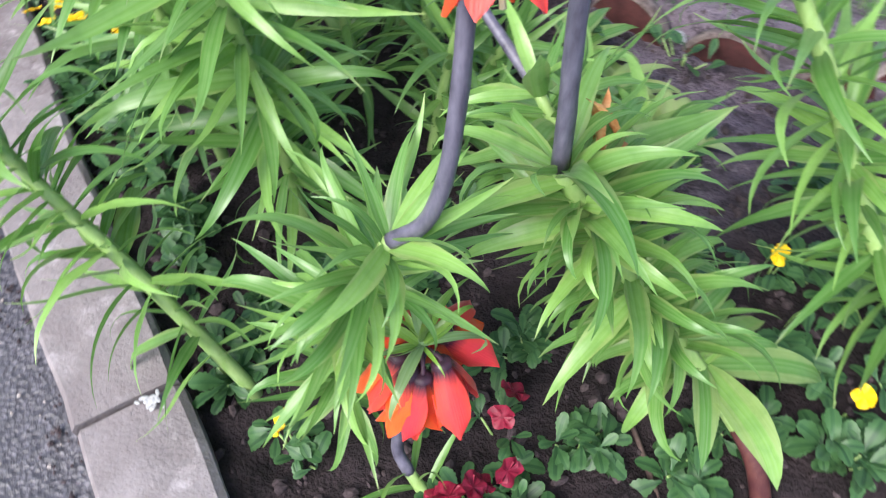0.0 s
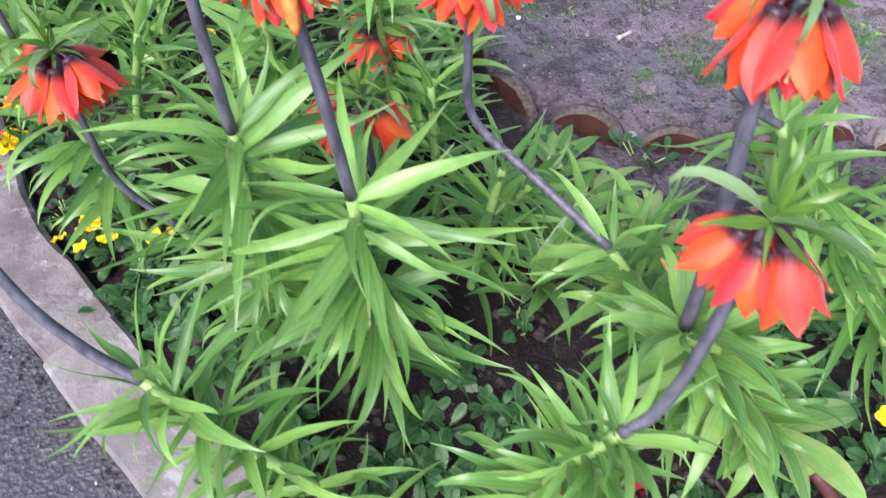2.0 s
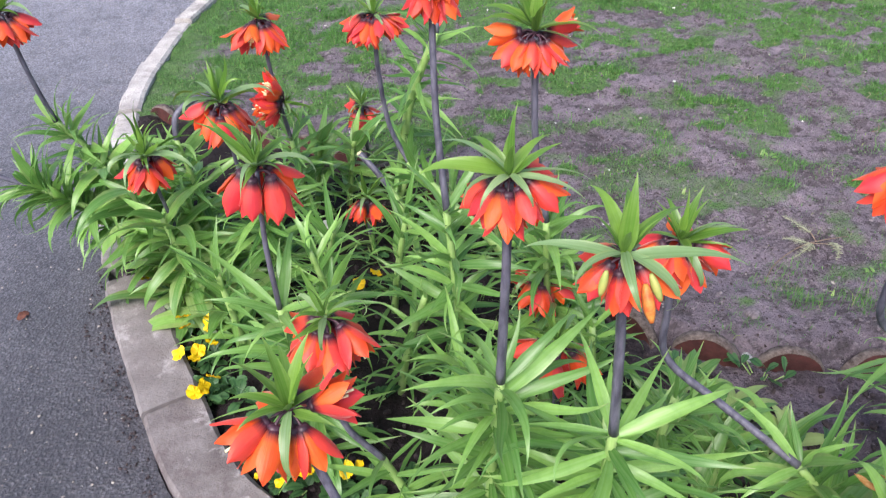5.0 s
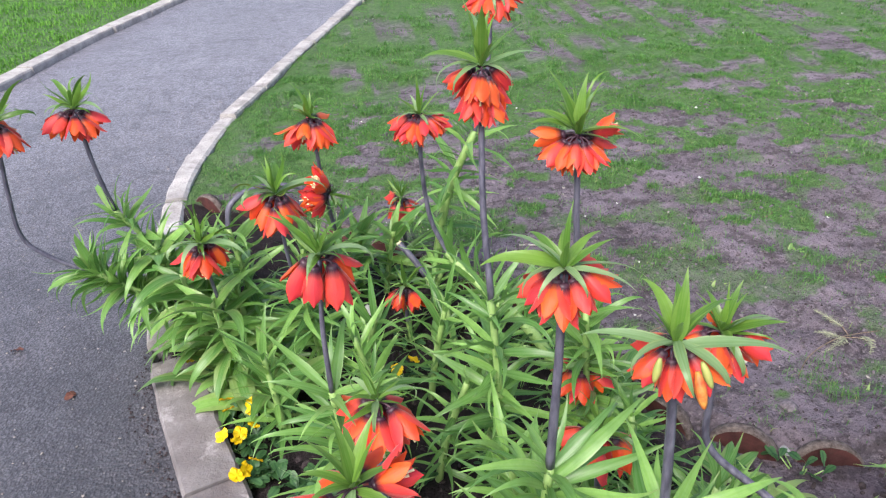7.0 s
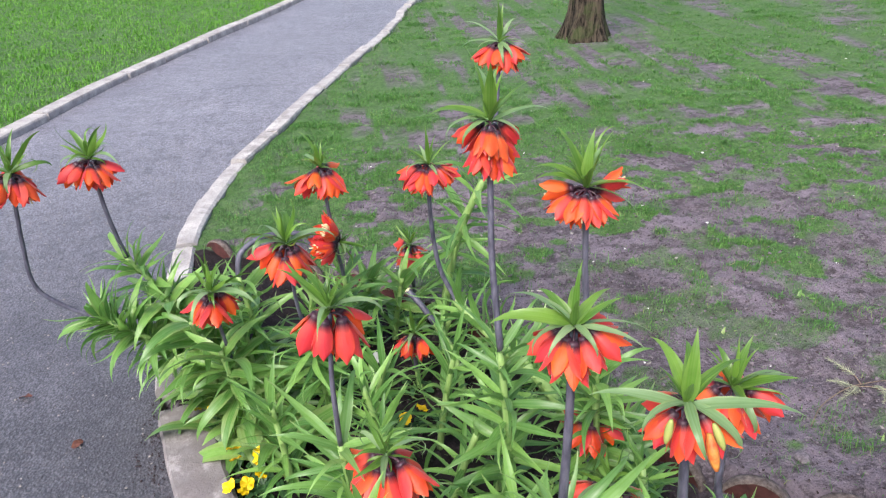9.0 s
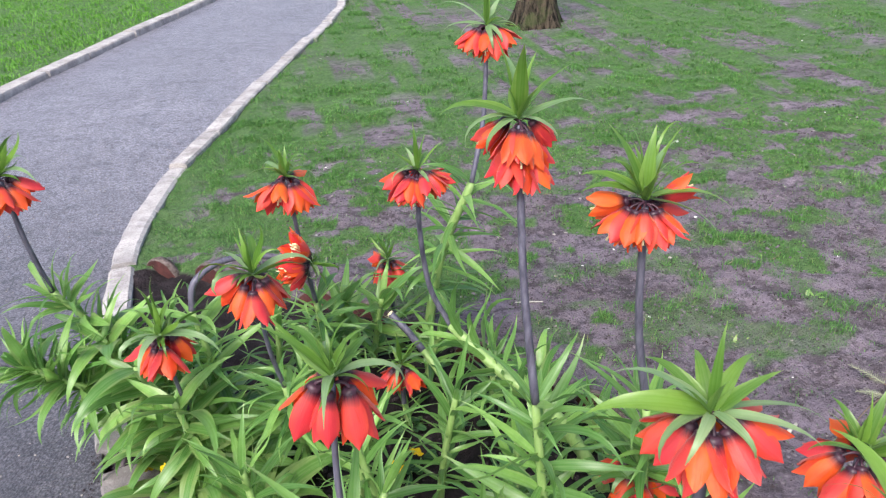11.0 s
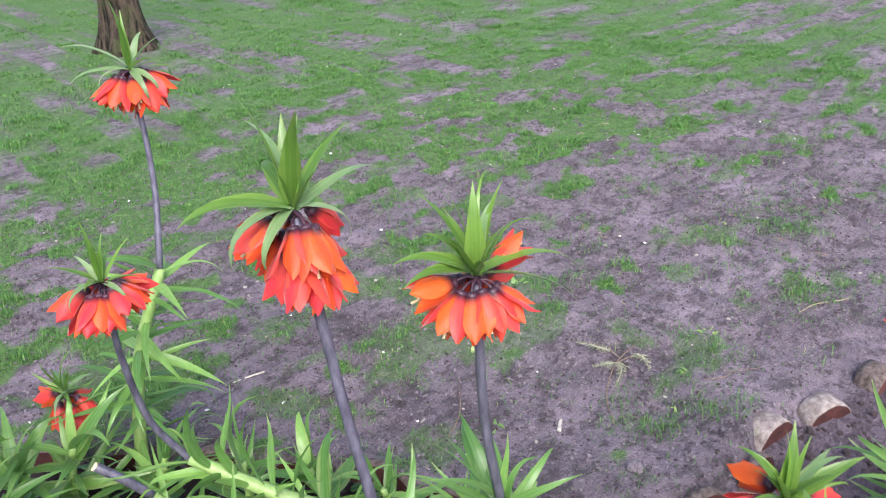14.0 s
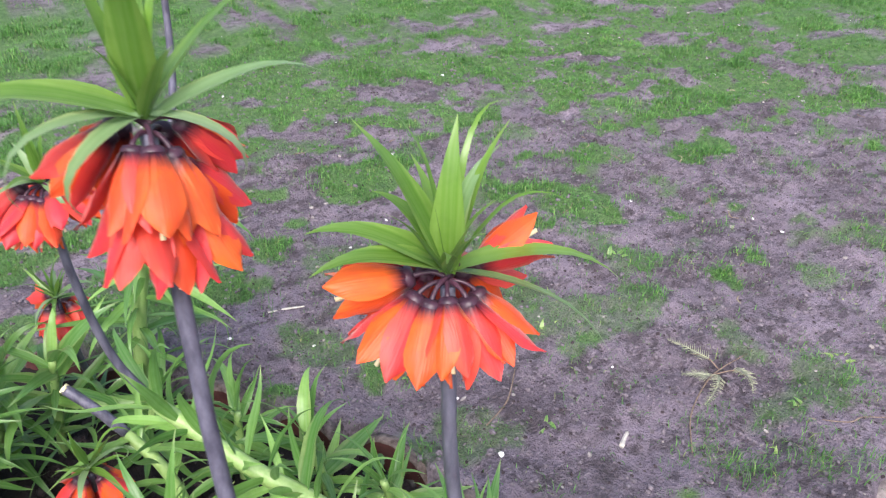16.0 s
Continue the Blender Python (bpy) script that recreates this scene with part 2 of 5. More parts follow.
def grass_material(name, a, b, straw):
    n = Nodes(name, 0.5, 0.35)
    isl = n.add("NewGeometry").outputs["Random Per Island"]
    c = n.mix(isl, a, b)
    c = n.mix(n.ramp(n.noise(n.world_coords(), 24.0, 4), (0.42, 0.0), (0.62, 0.55)), c, tuple(0.65 * q for q in a))
    c = n.mix(n.ramp(isl, (0.93, 0.0), (0.97, 0.8)), c, straw)
    c = n.mix(n.ramp(n.noise(n.world_coords(), 1.8, 3), (0.35, 0.0), (0.7, 0.5)), c, a)
    n.colour(c)
    n.thin(c, 0.25)
    return n.mat


KERB = kerb_material("kerb_concrete", (0.088, 0.072, 0.078), (0.250, 0.222, 0.234), 1.3)
KERB_PALE = kerb_material("pale_kerb_concrete", (0.30, 0.275, 0.275), (0.60, 0.56, 0.55), 0.45)
ASPHALT, EARTH = asphalt_material(), ground_material()
GRASS = grass_material("grass_blade", (0.052, 0.160, 0.030), (0.190, 0.405, 0.095), (0.36, 0.32, 0.14))
LAWN = grass_material("lawn_blade", (0.10, 0.29, 0.028), (0.19, 0.42, 0.05), (0.2, 0.36, 0.06))


def log_material():
    n = Nodes("cut_wood", 0.8, 0.25)
    w = n.world_coords()
    c = n.mix(n.ramp(n.noise(w, 22.0, 6), (0.35, 0.0), (0.68, 1.0)), (0.042, 0.014, 0.015), (0.098, 0.034, 0.032))
    c = n.mix(n.ramp(n.noise(w, 110.0, 4), (0.55, 0.0), (0.75, 0.6)), c, (0.05, 0.028, 0.022))
    n.colour(c)
    n.bump(n.noise(w, 60.0, 6), 0.6, 0.006)
    return n.mat


def bark_material():
    n = Nodes("bark", 0.95, 0.2)
    w = n.world_coords((1, 1, 0.14))
    f = n.noise(w, 34.0, 6, 0.7)
    c = n.mix(n.ramp(f, (0.42, 0.0), (0.58, 1.0)), (0.012, 0.010, 0.008), (0.115, 0.088, 0.066))
    c = n.mix(n.ramp(n.noise(n.world_coords(), 7.0, 4), (0.46, 0.0), (0.62, 0.6)), c, (0.085, 0.11, 0.04))
    n.colour(c)
    n.bump(f, 1.0, 0.06)
    return n.mat


CUT, BARK = log_material(), bark_material()
RIM_PALE = plain("pale_log_bark", (0.14, 0.11, 0.105), (0.36, 0.31, 0.295), 60, 0.9, 0.6, 0.006)
RIM = plain("log_bark", (0.05, 0.034, 0.03), (0.19, 0.15, 0.14), 70, 0.9, 0.6, 0.006)

# ---- helpers for meshes ----
V = Vector
rnd = random.Random(7)


def mesh_of(name, verts, faces, material, smooth=True):
    me = bpy.data.meshes.new(name)
    me.from_pydata([tuple(v) for v in verts], [], faces)
    me.materials.append(material)
    if smooth:
        me.polygons.foreach_set("use_smooth", [True] * len(me.polygons))
    me.update()
    return me


def place(name, me, parent=None, m=None, label=""):
    ob = new(name, me)
    if parent is not None:
        ob.parent = parent
    if m is not None:
        ob.matrix_basis = m
    return tagged(ob, label)


def part(name, bm, material, parent, label="", smooth=True):
    me = bpy.data.meshes.new(name)
    bm.to_mesh(me)
    bm.free()
    me.materials.append(material)
    me.polygons.foreach_set("use_smooth", [smooth] * len(me.polygons))
    return place(name, me, parent, None, label)


def thing(name, at, label, category, group="", kind=""):
    ob = new(name)
    ob.empty_display_size = 0.05
    ob.location = at
    return tagged(ob, label, category, group, kind)


def spline(points, steps=6):
    """A smooth line through the points (Catmull-Rom)."""
    p = [Vector(q) for q in points]
    p = [p[0] * 2 - p[1], *p, p[-1] * 2 - p[-2]]
    out = []
    for i in range(1, len(p) - 2):
        a, b, c, d = p[i - 1:i + 3]
        for k in range(steps):
            t = k / steps
            out.append(0.5 * (2 * b + (c - a) * t + (2 * a - 5 * b + 4 * c - d) * t * t + (3 * b - a - 3 * c + d) * t ** 3))
    out.append(p[-2])
    return out


def tube(points, radii, sides=8, wobble=0.0):
    """Vertices and faces of a tapered tube with closed ends."""
    verts, faces, n = [], [], len(points)
    side = Vector((1, 0, 0))
    for i, p in enumerate(points):
        t = (points[min(i + 1, n - 1)] - points[max(i - 1, 0)]).normalized()
        side = (side - t * side.dot(t)).normalized()
        up = t.cross(side)
        f = i / (n - 1) * (len(radii) - 1)
        k = min(int(f), len(radii) - 2)
        r = radii[k] + (radii[k + 1] - radii[k]) * (f - k)
        for s in range(sides):
            a = 2 * math.pi * s / sides
            q = r * (1 + wobble * noise.noise(Vector((p.x * 40 + s, p.y * 40, p.z * 40))))
            verts.append(p + (side * math.cos(a) + up * math.sin(a)) * q)
    for i in range(n - 1):
        for s in range(sides):
            a, b = i * sides + s, i * sides + (s + 1) % sides
            faces.append((a, b, b + sides, a + sides))
    faces.append(tuple(range(sides))[::-1])
    faces.append(tuple(range((n - 1) * sides, n * sides)))
    return verts, faces


def join(*pieces):
    verts, faces = [], []
    for v, f in pieces:
        k = len(verts)
        verts += list(v)
        faces += [tuple(i + k for i in q) for q in f]
    return verts, faces


def blade(width, bend, curl=0.0, twist=0.0, fold=0.25, widest=0.35, segs=9, wave=0.0, taper=1.12):
    """A lily leaf of length 1 along +X that bends by so many degrees towards -Z, channelled along its middle."""
    verts, faces, pos, ang = [], [], Vector((0, 0, 0)), 0.0
    for i in range(segs + 1):
        u = i / segs
        ang = -radians(bend) * u ** 1.3 - radians(curl) * max(0.0, u - 0.6) / 0.4
        d = Vector((math.cos(ang), 0, math.sin(ang)))
        if i:
            pos = pos + d / segs
        up = Vector((-d.z, 0, d.x))
        if u < widest:
            w = width * (0.45 + 0.55 * math.sin(u / widest * math.pi / 2))
        else:
            w = width * (1 - ((u - widest) / (1 - widest)) ** taper)
        w = max(w, 0.004)
        tw = radians(twist) * u
        y = Vector((0, math.cos(tw), 0)) + up * math.sin(tw)
        z = up * math.cos(tw) - Vector((0, math.sin(tw), 0))
        lift = fold * w * 0.5 * (1 - 0.6 * u) + wave * math.sin(u * 17.0)* w
        verts += [pos + y * w / 2 + z * lift, pos, pos - y * w / 2 + z * (lift if wave == 0 else lift - 1.2 * wave * math.sin(u * 13.0) * w)]
        if i:
            k = 3 * i
            faces += [(k - 3, k, k + 1, k - 2), (k - 2, k + 1, k + 2, k - 1)]
    return verts, faces


def leaf_set(material, name, rows, broader=1.0, bending=1.0):
    return [mesh_of(name, *blade(r[0] * broader, r[1] * bending, *r[2:]), material) for r in rows]


LEAVES = leaf_set(LEAF, "leaf", [
    (0.101, 22, 20, 8, 0.5, 0.28, 10, 0.05), (0.110, 40, 30, -12, 0.45, 0.3, 10, 0.08), (0.114, 58, 0, 10, 0.5, 0.26), (0.101, 62, 25, -8, 0.4, 0.3, 10, 0.10), (0.114, 78, 0, 15, 0.4),
    (0.097, 26, 65, -25, 0.5), (0.123, 65, 45, 30, 0.4, 0.25), (0.110, 48, -45, -15, 0.5), (0.123, 88, 10, 5, 0.4), (0.106, 36, 80, 35, 0.4, 0.3, 10, 0.10),
    (0.088, 12, 15, 20, 0.6), (0.128, 50, 30, -35, 0.4, 0.25), (0.106, 66, -60, 12, 0.5), (0.097, 30, -30, 50, 0.5)], 1.08, 0.72)
LANCES = leaf_set(LEAF, "leaf", [
    (0.181, 30, 30, 8, 0.5, 0.30, 10, 0.05), (0.199, 50, 60, -12, 0.45, 0.30, 10, 0.06), (0.190, 80, 30, 12, 0.45, 0.32), (0.171, 15, 80, -20, 0.5, 0.28), (0.209, 65, -30, 15, 0.45, 0.30), (0.181, 100, 20, -10, 0.4, 0.32)], 0.98, 0.75)
CROWNS = leaf_set(CROWN, "crown_leaf", [
    (0.115, -15, 0, 10, 0.6), (0.125, 10, 30, -25, 0.5), (0.105, 30, 20, 12, 0.6), (0.13, 50, 40, -20, 0.5), (0.11, -5, -30, 35, 0.5), (0.10, 60, 70, 15, 0.5), (0.08, 20, 90, 50, 0.5), (0.12, -30, 50, -40, 0.5)], 1.25)
WIDE_CROWNS = leaf_set(CROWN, "crown_leaf", [(0.14, -12, 30, 10, 0.55, 0.3), (0.15, 15, 30, -20, 0.5, 0.3), (0.17, 35, 20, 12, 0.5, 0.28), (0.06, 20, 60, 30, 0.5), (0.15, -25, 40, -15, 0.5, 0.3), (0.15, 45, -40, 20, 0.5)])
DROOPS = leaf_set(CROWN_SHEEN, "crown_leaf", [(0.13, 90, 40, 10), (0.11, 80, 120, -30), (0.12, 70, 30, 40), (0.11, 110, 60, -30)])
# broad upright, broad arching, pale draped, thin wisp, narrow upright, pale broad, pale long
FAN = [leaf_set(m, "crown_leaf", [r])[0] for m, r in (
    (CROWN, (0.23, 10, 15, 8, 0.5, 0.3)), (CROWN, (0.22, 40, 25, -15, 0.5, 0.3)), (CROWN_SHEEN, (0.15, 85, 50, 10, 0.4, 0.3)), (CROWN, (0.05, 25, 60, 40)),
    (CROWN, (0.13, -8, 25, 20, 0.5, 0.3)), (CROWN_SHEEN, (0.19, 20, 40, 10, 0.45, 0.3)), (CROWN_SHEEN, (0.13, 30, 25, -10, 0.45, 0.3)))]
BROAD = leaf_set(LEAF, "leaf", [(w, bend, curl, twist, 0.3, 0.42, 10, 0.03, 1.8) for w, bend, curl, twist in ((0.27, 40, 20, 10), (0.24, 70, 0, -15), (0.29, 25, 40, 20), (0.25, 85, 20, 0))])
SHEATHS = leaf_set(SHEATH, "torn_sheath", [(0.45, 40, 20, 20), (0.35, -20, 40, -30)])
PALES = leaf_set(PALE, "leaf", [(0.26, 60, 20, 20), (0.24, 90, 0, -25), (0.28, 40, 50, 30)])


def petal_verts(length, width, cup, flare):
    verts, faces, segs, cols = [], [], 8, 4
    seed = width * 900 + cup * 7
    for i in range(segs + 1):
        u = i / segs
        w = width * (0.38 + 0.62 * math.sin(min(u / 0.56, 1.0) * math.pi / 2)) if u < 0.56 else width * max(0.03, 1 - ((u - 0.56) / 0.44) ** 1.9)
        out = flare * u * u * length + 0.006 * math.sin(u * math.pi)
        for j in range(cols + 1):
            v = j / cols * 2 - 1
            ruffle = 0.0022 * u * abs(v) * math.sin(seed + 11 * u + 3 * v) + 0.0012 * math.cos(3.1 * v * math.pi) * math.sin(u * math.pi)
            side = v * w / 2 * (1 + 0.05 * math.sin(seed + 19 * u) * u)
            verts.append((side, -out + cup * w * v * v * 0.5 + ruffle, -u * length))
        if i:
            for j in range(cols):
                k = i * (cols + 1) + j
                faces.append((k - cols - 1, k - cols, k + 1, k))
    return verts, faces


SHAPES = ((0.031, 0.55, 0.16), (0.028, 0.5, 0.10), (0.032, 0.6, 0.24), (0.027, 0.45, 0.32), (0.030, 0.7, 0.02))
REDS = [mesh_of("petal", *petal_verts(PETAL_LEN, *q), OUTER) for q in SHAPES]
DRY = [mesh_of("withered_petal", *petal_verts(PETAL_LEN, *q), WITHER) for q in ((0.020, 1.6, 0.6), (0.016, 2.0, -0.5))]
ORANGES = [mesh_of("petal", *petal_verts(PETAL_LEN, *q), INNER) for q in SHAPES]


def bell_mesh(reach, tilt):
    """Pedicel and dark cap of a hanging bell; its axis leans out by tilt degrees. Returns mesh and the bell's frame."""
    top = Vector((reach, 0, -0.004))
    d = Vector((math.sin(radians(tilt)), 0, -math.cos(radians(tilt))))
    ped = tube(spline([(0, 0, 0), (reach * 0.5, 0, 0.002), top - d * 0.002, top + d * 0.002], 4), [0.0026, 0.0020, 0.0030], 6)
    rings, sides = [(0.0, 0.0030), (0.001, 0.0076), (0.004, 0.0096), (0.006, 0.0098)], 10
    x, y = Vector((math.cos(radians(tilt)), 0, math.sin(radians(tilt)))), Vector((0, 1, 0))
    verts, faces = [], []
    for i, (s, r) in enumerate(rings):
        for k in range(sides):
            a = 2 * math.pi * k / sides
            verts.append(top + d * s + (x * math.cos(a) + y * math.sin(a)) * r)
        if i:
            for k in range(sides):
                a, b = (i - 1) * sides + k, (i - 1) * sides + (k + 1) % sides
                faces.append((a, b, b + sides, a + sides))
    m = Matrix.Translation(top) @ Matrix.Rotation(-radians(tilt), 4, "Y")
    return mesh_of("bell", *join(ped, (verts, faces)), BELL_CAP), m


BELLS = [bell_mesh(r, t) for r, t in ((0.018, 12), (0.021, 24), (0.024, 36), (0.026, 58), (0.026, 90), (0.024, 120))]


def stamen_mesh():
    pieces = []
    for k in range(7):
        a, r = 2.4 * k, 0.0045 if k else 0.0
        tip = 0.056 if k else 0.066
        p = [(0, 0, -0.008), (r * math.cos(a), r * math.sin(a), -0.03), (1.5 * r * math.cos(a), 1.5 * r * math.sin(a), -tip)]
        pieces.append(tube(spline(p, 3), [0.0007, 0.0008, 0.0022], 5))
    return mesh_of("stamen_tuft", *join(*pieces), CREAM)


STAMENS = stamen_mesh()


def bud_mesh(material):
    pts = [Vector((0, 0, -0.05 * i / 8)) for i in range(9)]
    return mesh_of("bud", *tube(pts, [0.003, 0.006, 0.0074, 0.008, 0.0076, 0.006, 0.0025], 9), material)


BUDMESH = [bud_mesh(BUD), bud_mesh(STRIPED)]


def frame_along(p, t):
    """A frame at p whose Z runs along t."""
    return Matrix.Translation(p) @ t.to_track_quat("Z", "Y").to_matrix().to_4x4()


def flower_head(root, hub, up, r, bells=8, crown=14, crown_len=0.10, drooping=3, tilts=(0, 1, 1, 2), size=1.0, turn=0.0, buds=0, spread=62, collar=6, gape=(8, 18), blades=None, hang=(), fan=()):
    """Bells round the hub and a tuft of leaves on top; hang (azimuth, tilt, drop) and fan (azimuth, elevation, length, blade) give them one by one."""
    base = frame_along(hub - root.location, up)
    if hang:
        base = Matrix.Translation(hub - root.location)
        bells, crown, collar, drooping = len(hang), 0, 0, 0
    for k in range(bells):
        az = hang[k][0] + r.uniform(-6, 6) if hang else turn + 360.0 * k / bells + r.uniform(-20, 20)
        me, bell_frame = BELLS[hang[k][1] if hang else r.choice(tilts)]
        low = 0.007 - hang[k][2] if hang else 0.0
        slant = up / up.z if hang else V((0, 0, 1))
        m = base @ Matrix.Translation(slant * (low + r.uniform(-0.005, 0.005) * size)) @ pose(0, 0, 0, r.uniform(-10, 10), r.uniform(-16, 10), az) @ Matrix.Scale(size * r.uniform(0.86, 1.08), 4)
        bell = place("bell", me, root, m)
        opening = r.uniform(*gape)
        first = r.uniform(0, 60)
        for i in range(6):
            kinds = REDS if (i % 2 == 0) != (r.random() < 0.12) else ORANGES
            shape = kinds[i % 2] if r.random() < 0.5 else r.choice(kinds)
            pm = bell_frame @ pose(0, 0, 0, 0, 0, first + 60 * i + r.uniform(-9, 9)) @ pose(0, -0.0066 if i % 2 else -0.0082, -0.003, -opening + r.uniform(-8, 8) + (3 if i % 2 else 0), 0, 0)
            place("petal", shape, bell, pm)
        if r.random() < 0.75:
            tagged(place("stamen_tuft", STAMENS, bell, bell_frame), kind="stuff")
    for k in range(buds):
        az = (-142, -62, -80)[k]
        m = base @ pose(0, 0, 0, 0, 0, az) @ pose(0.034 + 0.006 * (k == 2), 0, 0.010 - 0.004 * k, 0, (-14, -34, -30)[k], 0) @ Matrix.Scale((0.58, 0.60, 0.80)[k], 4)
        place("bud", BUDMESH[k == 2], root, m, "half-open orange striped flower bud" if k == 2 else "unopened greenish yellow flower bud")
    for az, el, length, k in fan:
        m = base @ Matrix.Translation((0, 0, 0.006 + r.uniform(0, 0.008))) @ pose(0, 0, 0, 0, -el, az + r.uniform(-5, 5)) @ pose(0.003, 0, 0, r.uniform(-22, 22), 0, 0) @ Matrix.Scale(length * 0.9, 4)
        place("crown_leaf", FAN[k], root, m)
    for k in range(crown):
        az = turn + 137.5 * k + r.uniform(-30, 30)
        el = 88 - spread * (1 - k / crown) ** 0.8 + r.uniform(-13, 13)
        me = r.choice(blades or CROWNS)
        length = crown_len * r.uniform(0.6, 1.2)
        m = base @ Matrix.Translation((0, 0, 0.004 + 0.014 * k / crown)) @ pose(0, 0, 0, 0, -el, az) @ pose(0.003, 0, 0, r.uniform(-50, 50), 0, 0) @ Matrix.Scale(length, 4)
        place("crown_leaf", me, root, m)
    for k in range(collar):
        az = turn + 51.4 * k + r.uniform(-15, 15)
        m = base @ Matrix.Translation((0, 0, 0.006)) @ pose(0, 0, 0, 0, -r.uniform(5, 40), az) @ pose(0, 0, 0, r.uniform(-30, 30), 0, 0) @ Matrix.Scale(min(crown_len, 0.11) * r.uniform(0.45, 0.8), 4)
        place("crown_leaf", r.choice(CROWNS), root, m)
    for k in range(drooping):
        az = turn + 360.0 * k / max(1, drooping) + r.uniform(-35, 35)
        m = base @ Matrix.Translation((0, 0, 0.008)) @ pose(0, 0, 0, 0, -r.uniform(25, 50), az) @ Matrix.Scale(crown_len * r.uniform(1.0, 1.3), 4)
        place("crown_leaf", r.choice(DROOPS), root, m)


def crown_imperial(foot, leafy, flower=(), leaves=48, leaf_len=0.17, seed=1, label="", u0=0.16, meshes=None, head_up=0.6, rise=(12, 38), thick=0.0085, dark=0.0062, red_foot=0.0, withered=0, whorl=(), **head):
    """A crown imperial lily: leafy green stem from foot through leafy, dark bare stem through flower to the head's hub."""
    r = random.Random(seed)
    root = thing("crown_imperial", foot, label or "tall crown imperial lily with orange-red hanging bells and leafy crown", "flower", "crown imperials in the bed")
    o = Vector(foot)
    pts = [p - o for p in spline([foot, *leafy], 7)]
    pts[0] -= Vector((0, 0, 0.03))
    if red_foot:
        cut = int(len(pts) * red_foot)
        for k in range(6):
            m = Matrix.Translation((0, 0, 0.012)) @ pose(0, 0, 0, 0, r.uniform(-35, 20), 60 * k) @ Matrix.Scale(r.uniform(0.014, 0.024), 4)
            place("torn_sheath", SHEATHS[k % 2], root, m, "torn whitish sheath")
        place("stem_foot", mesh_of("stem_foot", *tube(pts[:cut + 1], [thick * 1.2, thick * 1.05], 10), RED_STEM), root, None, "dark red bare stem foot")
        place("leafy_stem", mesh_of("leafy_stem", *tube(pts[cut:], [thick * 1.05, thick * 0.8], 10), GREEN_STEM), root)
    else:
        place("leafy_stem", mesh_of("leafy_stem", *tube(pts, [thick * 1.15, thick, thick * 0.8], 9), GREEN_STEM), root)
    n = len(pts) - 1
    leaves = int(leaves * 1.24) if flower else leaves
    for k in range(leaves):
        u = u0 + (1 - u0) * (k + 0.5) / leaves
        u = u + 0.03 * (round(u * 9) / 9 - u) * 8
        u = min(max(u, 0.02), 0.995)
        i = min(int(u * n), n - 1)
        p = pts[i].lerp(pts[i + 1], u * n - i)
        t = (pts[min(i + 1, n)] - pts[max(i - 1, 0)]).normalized()
        t = (t + Vector((0, 0, 0.35))).normalized()
        az = 137.5 * k + r.uniform(-18, 18)
        el = rise[0] + (rise[1] - rise[0]) * u ** 2 + r.uniform(-22, 22)
        length = 0.92 * leaf_len * (1.12 - 0.28 * abs(u - 0.55)) * r.uniform(0.62, 1.12)
        m = frame_along(p, t) @ pose(0, 0, 0, 0, -el, az) @ pose(thick * 0.7, 0, 0, r.uniform(-42, 42), 0, r.uniform(-14, 14)) @ Matrix.Scale(length, 4)
        place("leaf", r.choice(meshes or LEAVES), root, m)
    if whorl:
        p, count, length = V(whorl[0]) - o, whorl[1], whorl[2]
        for k in range(count):
            m = Matrix.Translation(p) @ pose(0, 0, 0, 0, -r.uniform(5, 40), 360.0 * k / count + r.uniform(-15, 15)) @ pose(thick * 0.6, 0, 0, r.uniform(-20, 20), 0, 0) @ Matrix.Scale(length * r.uniform(0.8, 1.15), 4)
            place("leaf", BROAD[k % 4], root, m)
    for k in range(withered):
        m = Matrix.Translation(pts[-1] + V((0.030 + 0.010 * (k % 3), 0.025 + 0.008 * k, 0.005 - 0.004 * k))) @ pose(0, 0, 0, r.uniform(0, 180), r.uniform(0, 180), r.uniform(0, 360)) @ Matrix.Scale(r.uniform(0.5, 0.8), 4)
        place("withered_petal", r.choice(DRY), root, m, "curled brown withered petal")
    if flower:
        q = [p - o for p in spline([leafy[-1], *flower], 8)]
        place("flower_stem", mesh_of("flower_stem", *tube(q, [dark * 1.12, dark, dark * 0.85], 9, 0.12), DARK_STEM), root, None, "bare dark purple flower stem")
        t = (q[-1] - q[-2]).normalized()
        flower_head(root, q[-1] + o, t.lerp(Vector((0, 0, 1)), head_up).normalized(), r, **head)
    return root


# ---- plan ----
KY = (-40.0, -3.0, -1.0, 0.0, 0.498, 0.68, 1.182, 1.431, 1.836, 1.96, 2.4, 3.04, 3.386, 3.951, 4.584, 5.587, 7.095, 8.524, 12.5, 60.0)
KX = (26.0, 2.15, 0.80, 0.10, -0.261, -0.407, -0.776, -0.884, -1.023, -1.055, -1.155, -1.22, -1.216, -1.138, -0.954, -0.668, -0.184, 0.225, 1.45, 17.0)
LY = (-40.0, -3.0, 0.0, 2.0, 3.5, 4.747, 5.303, 6.038, 6.79, 7.815, 9.007, 12.5, 60.0)
LX = (24.0, -0.6, -2.2, -2.75, -2.75, -2.528, -2.378, -2.199, -1.924, -1.579, -1.134, 0.0, 15.0)
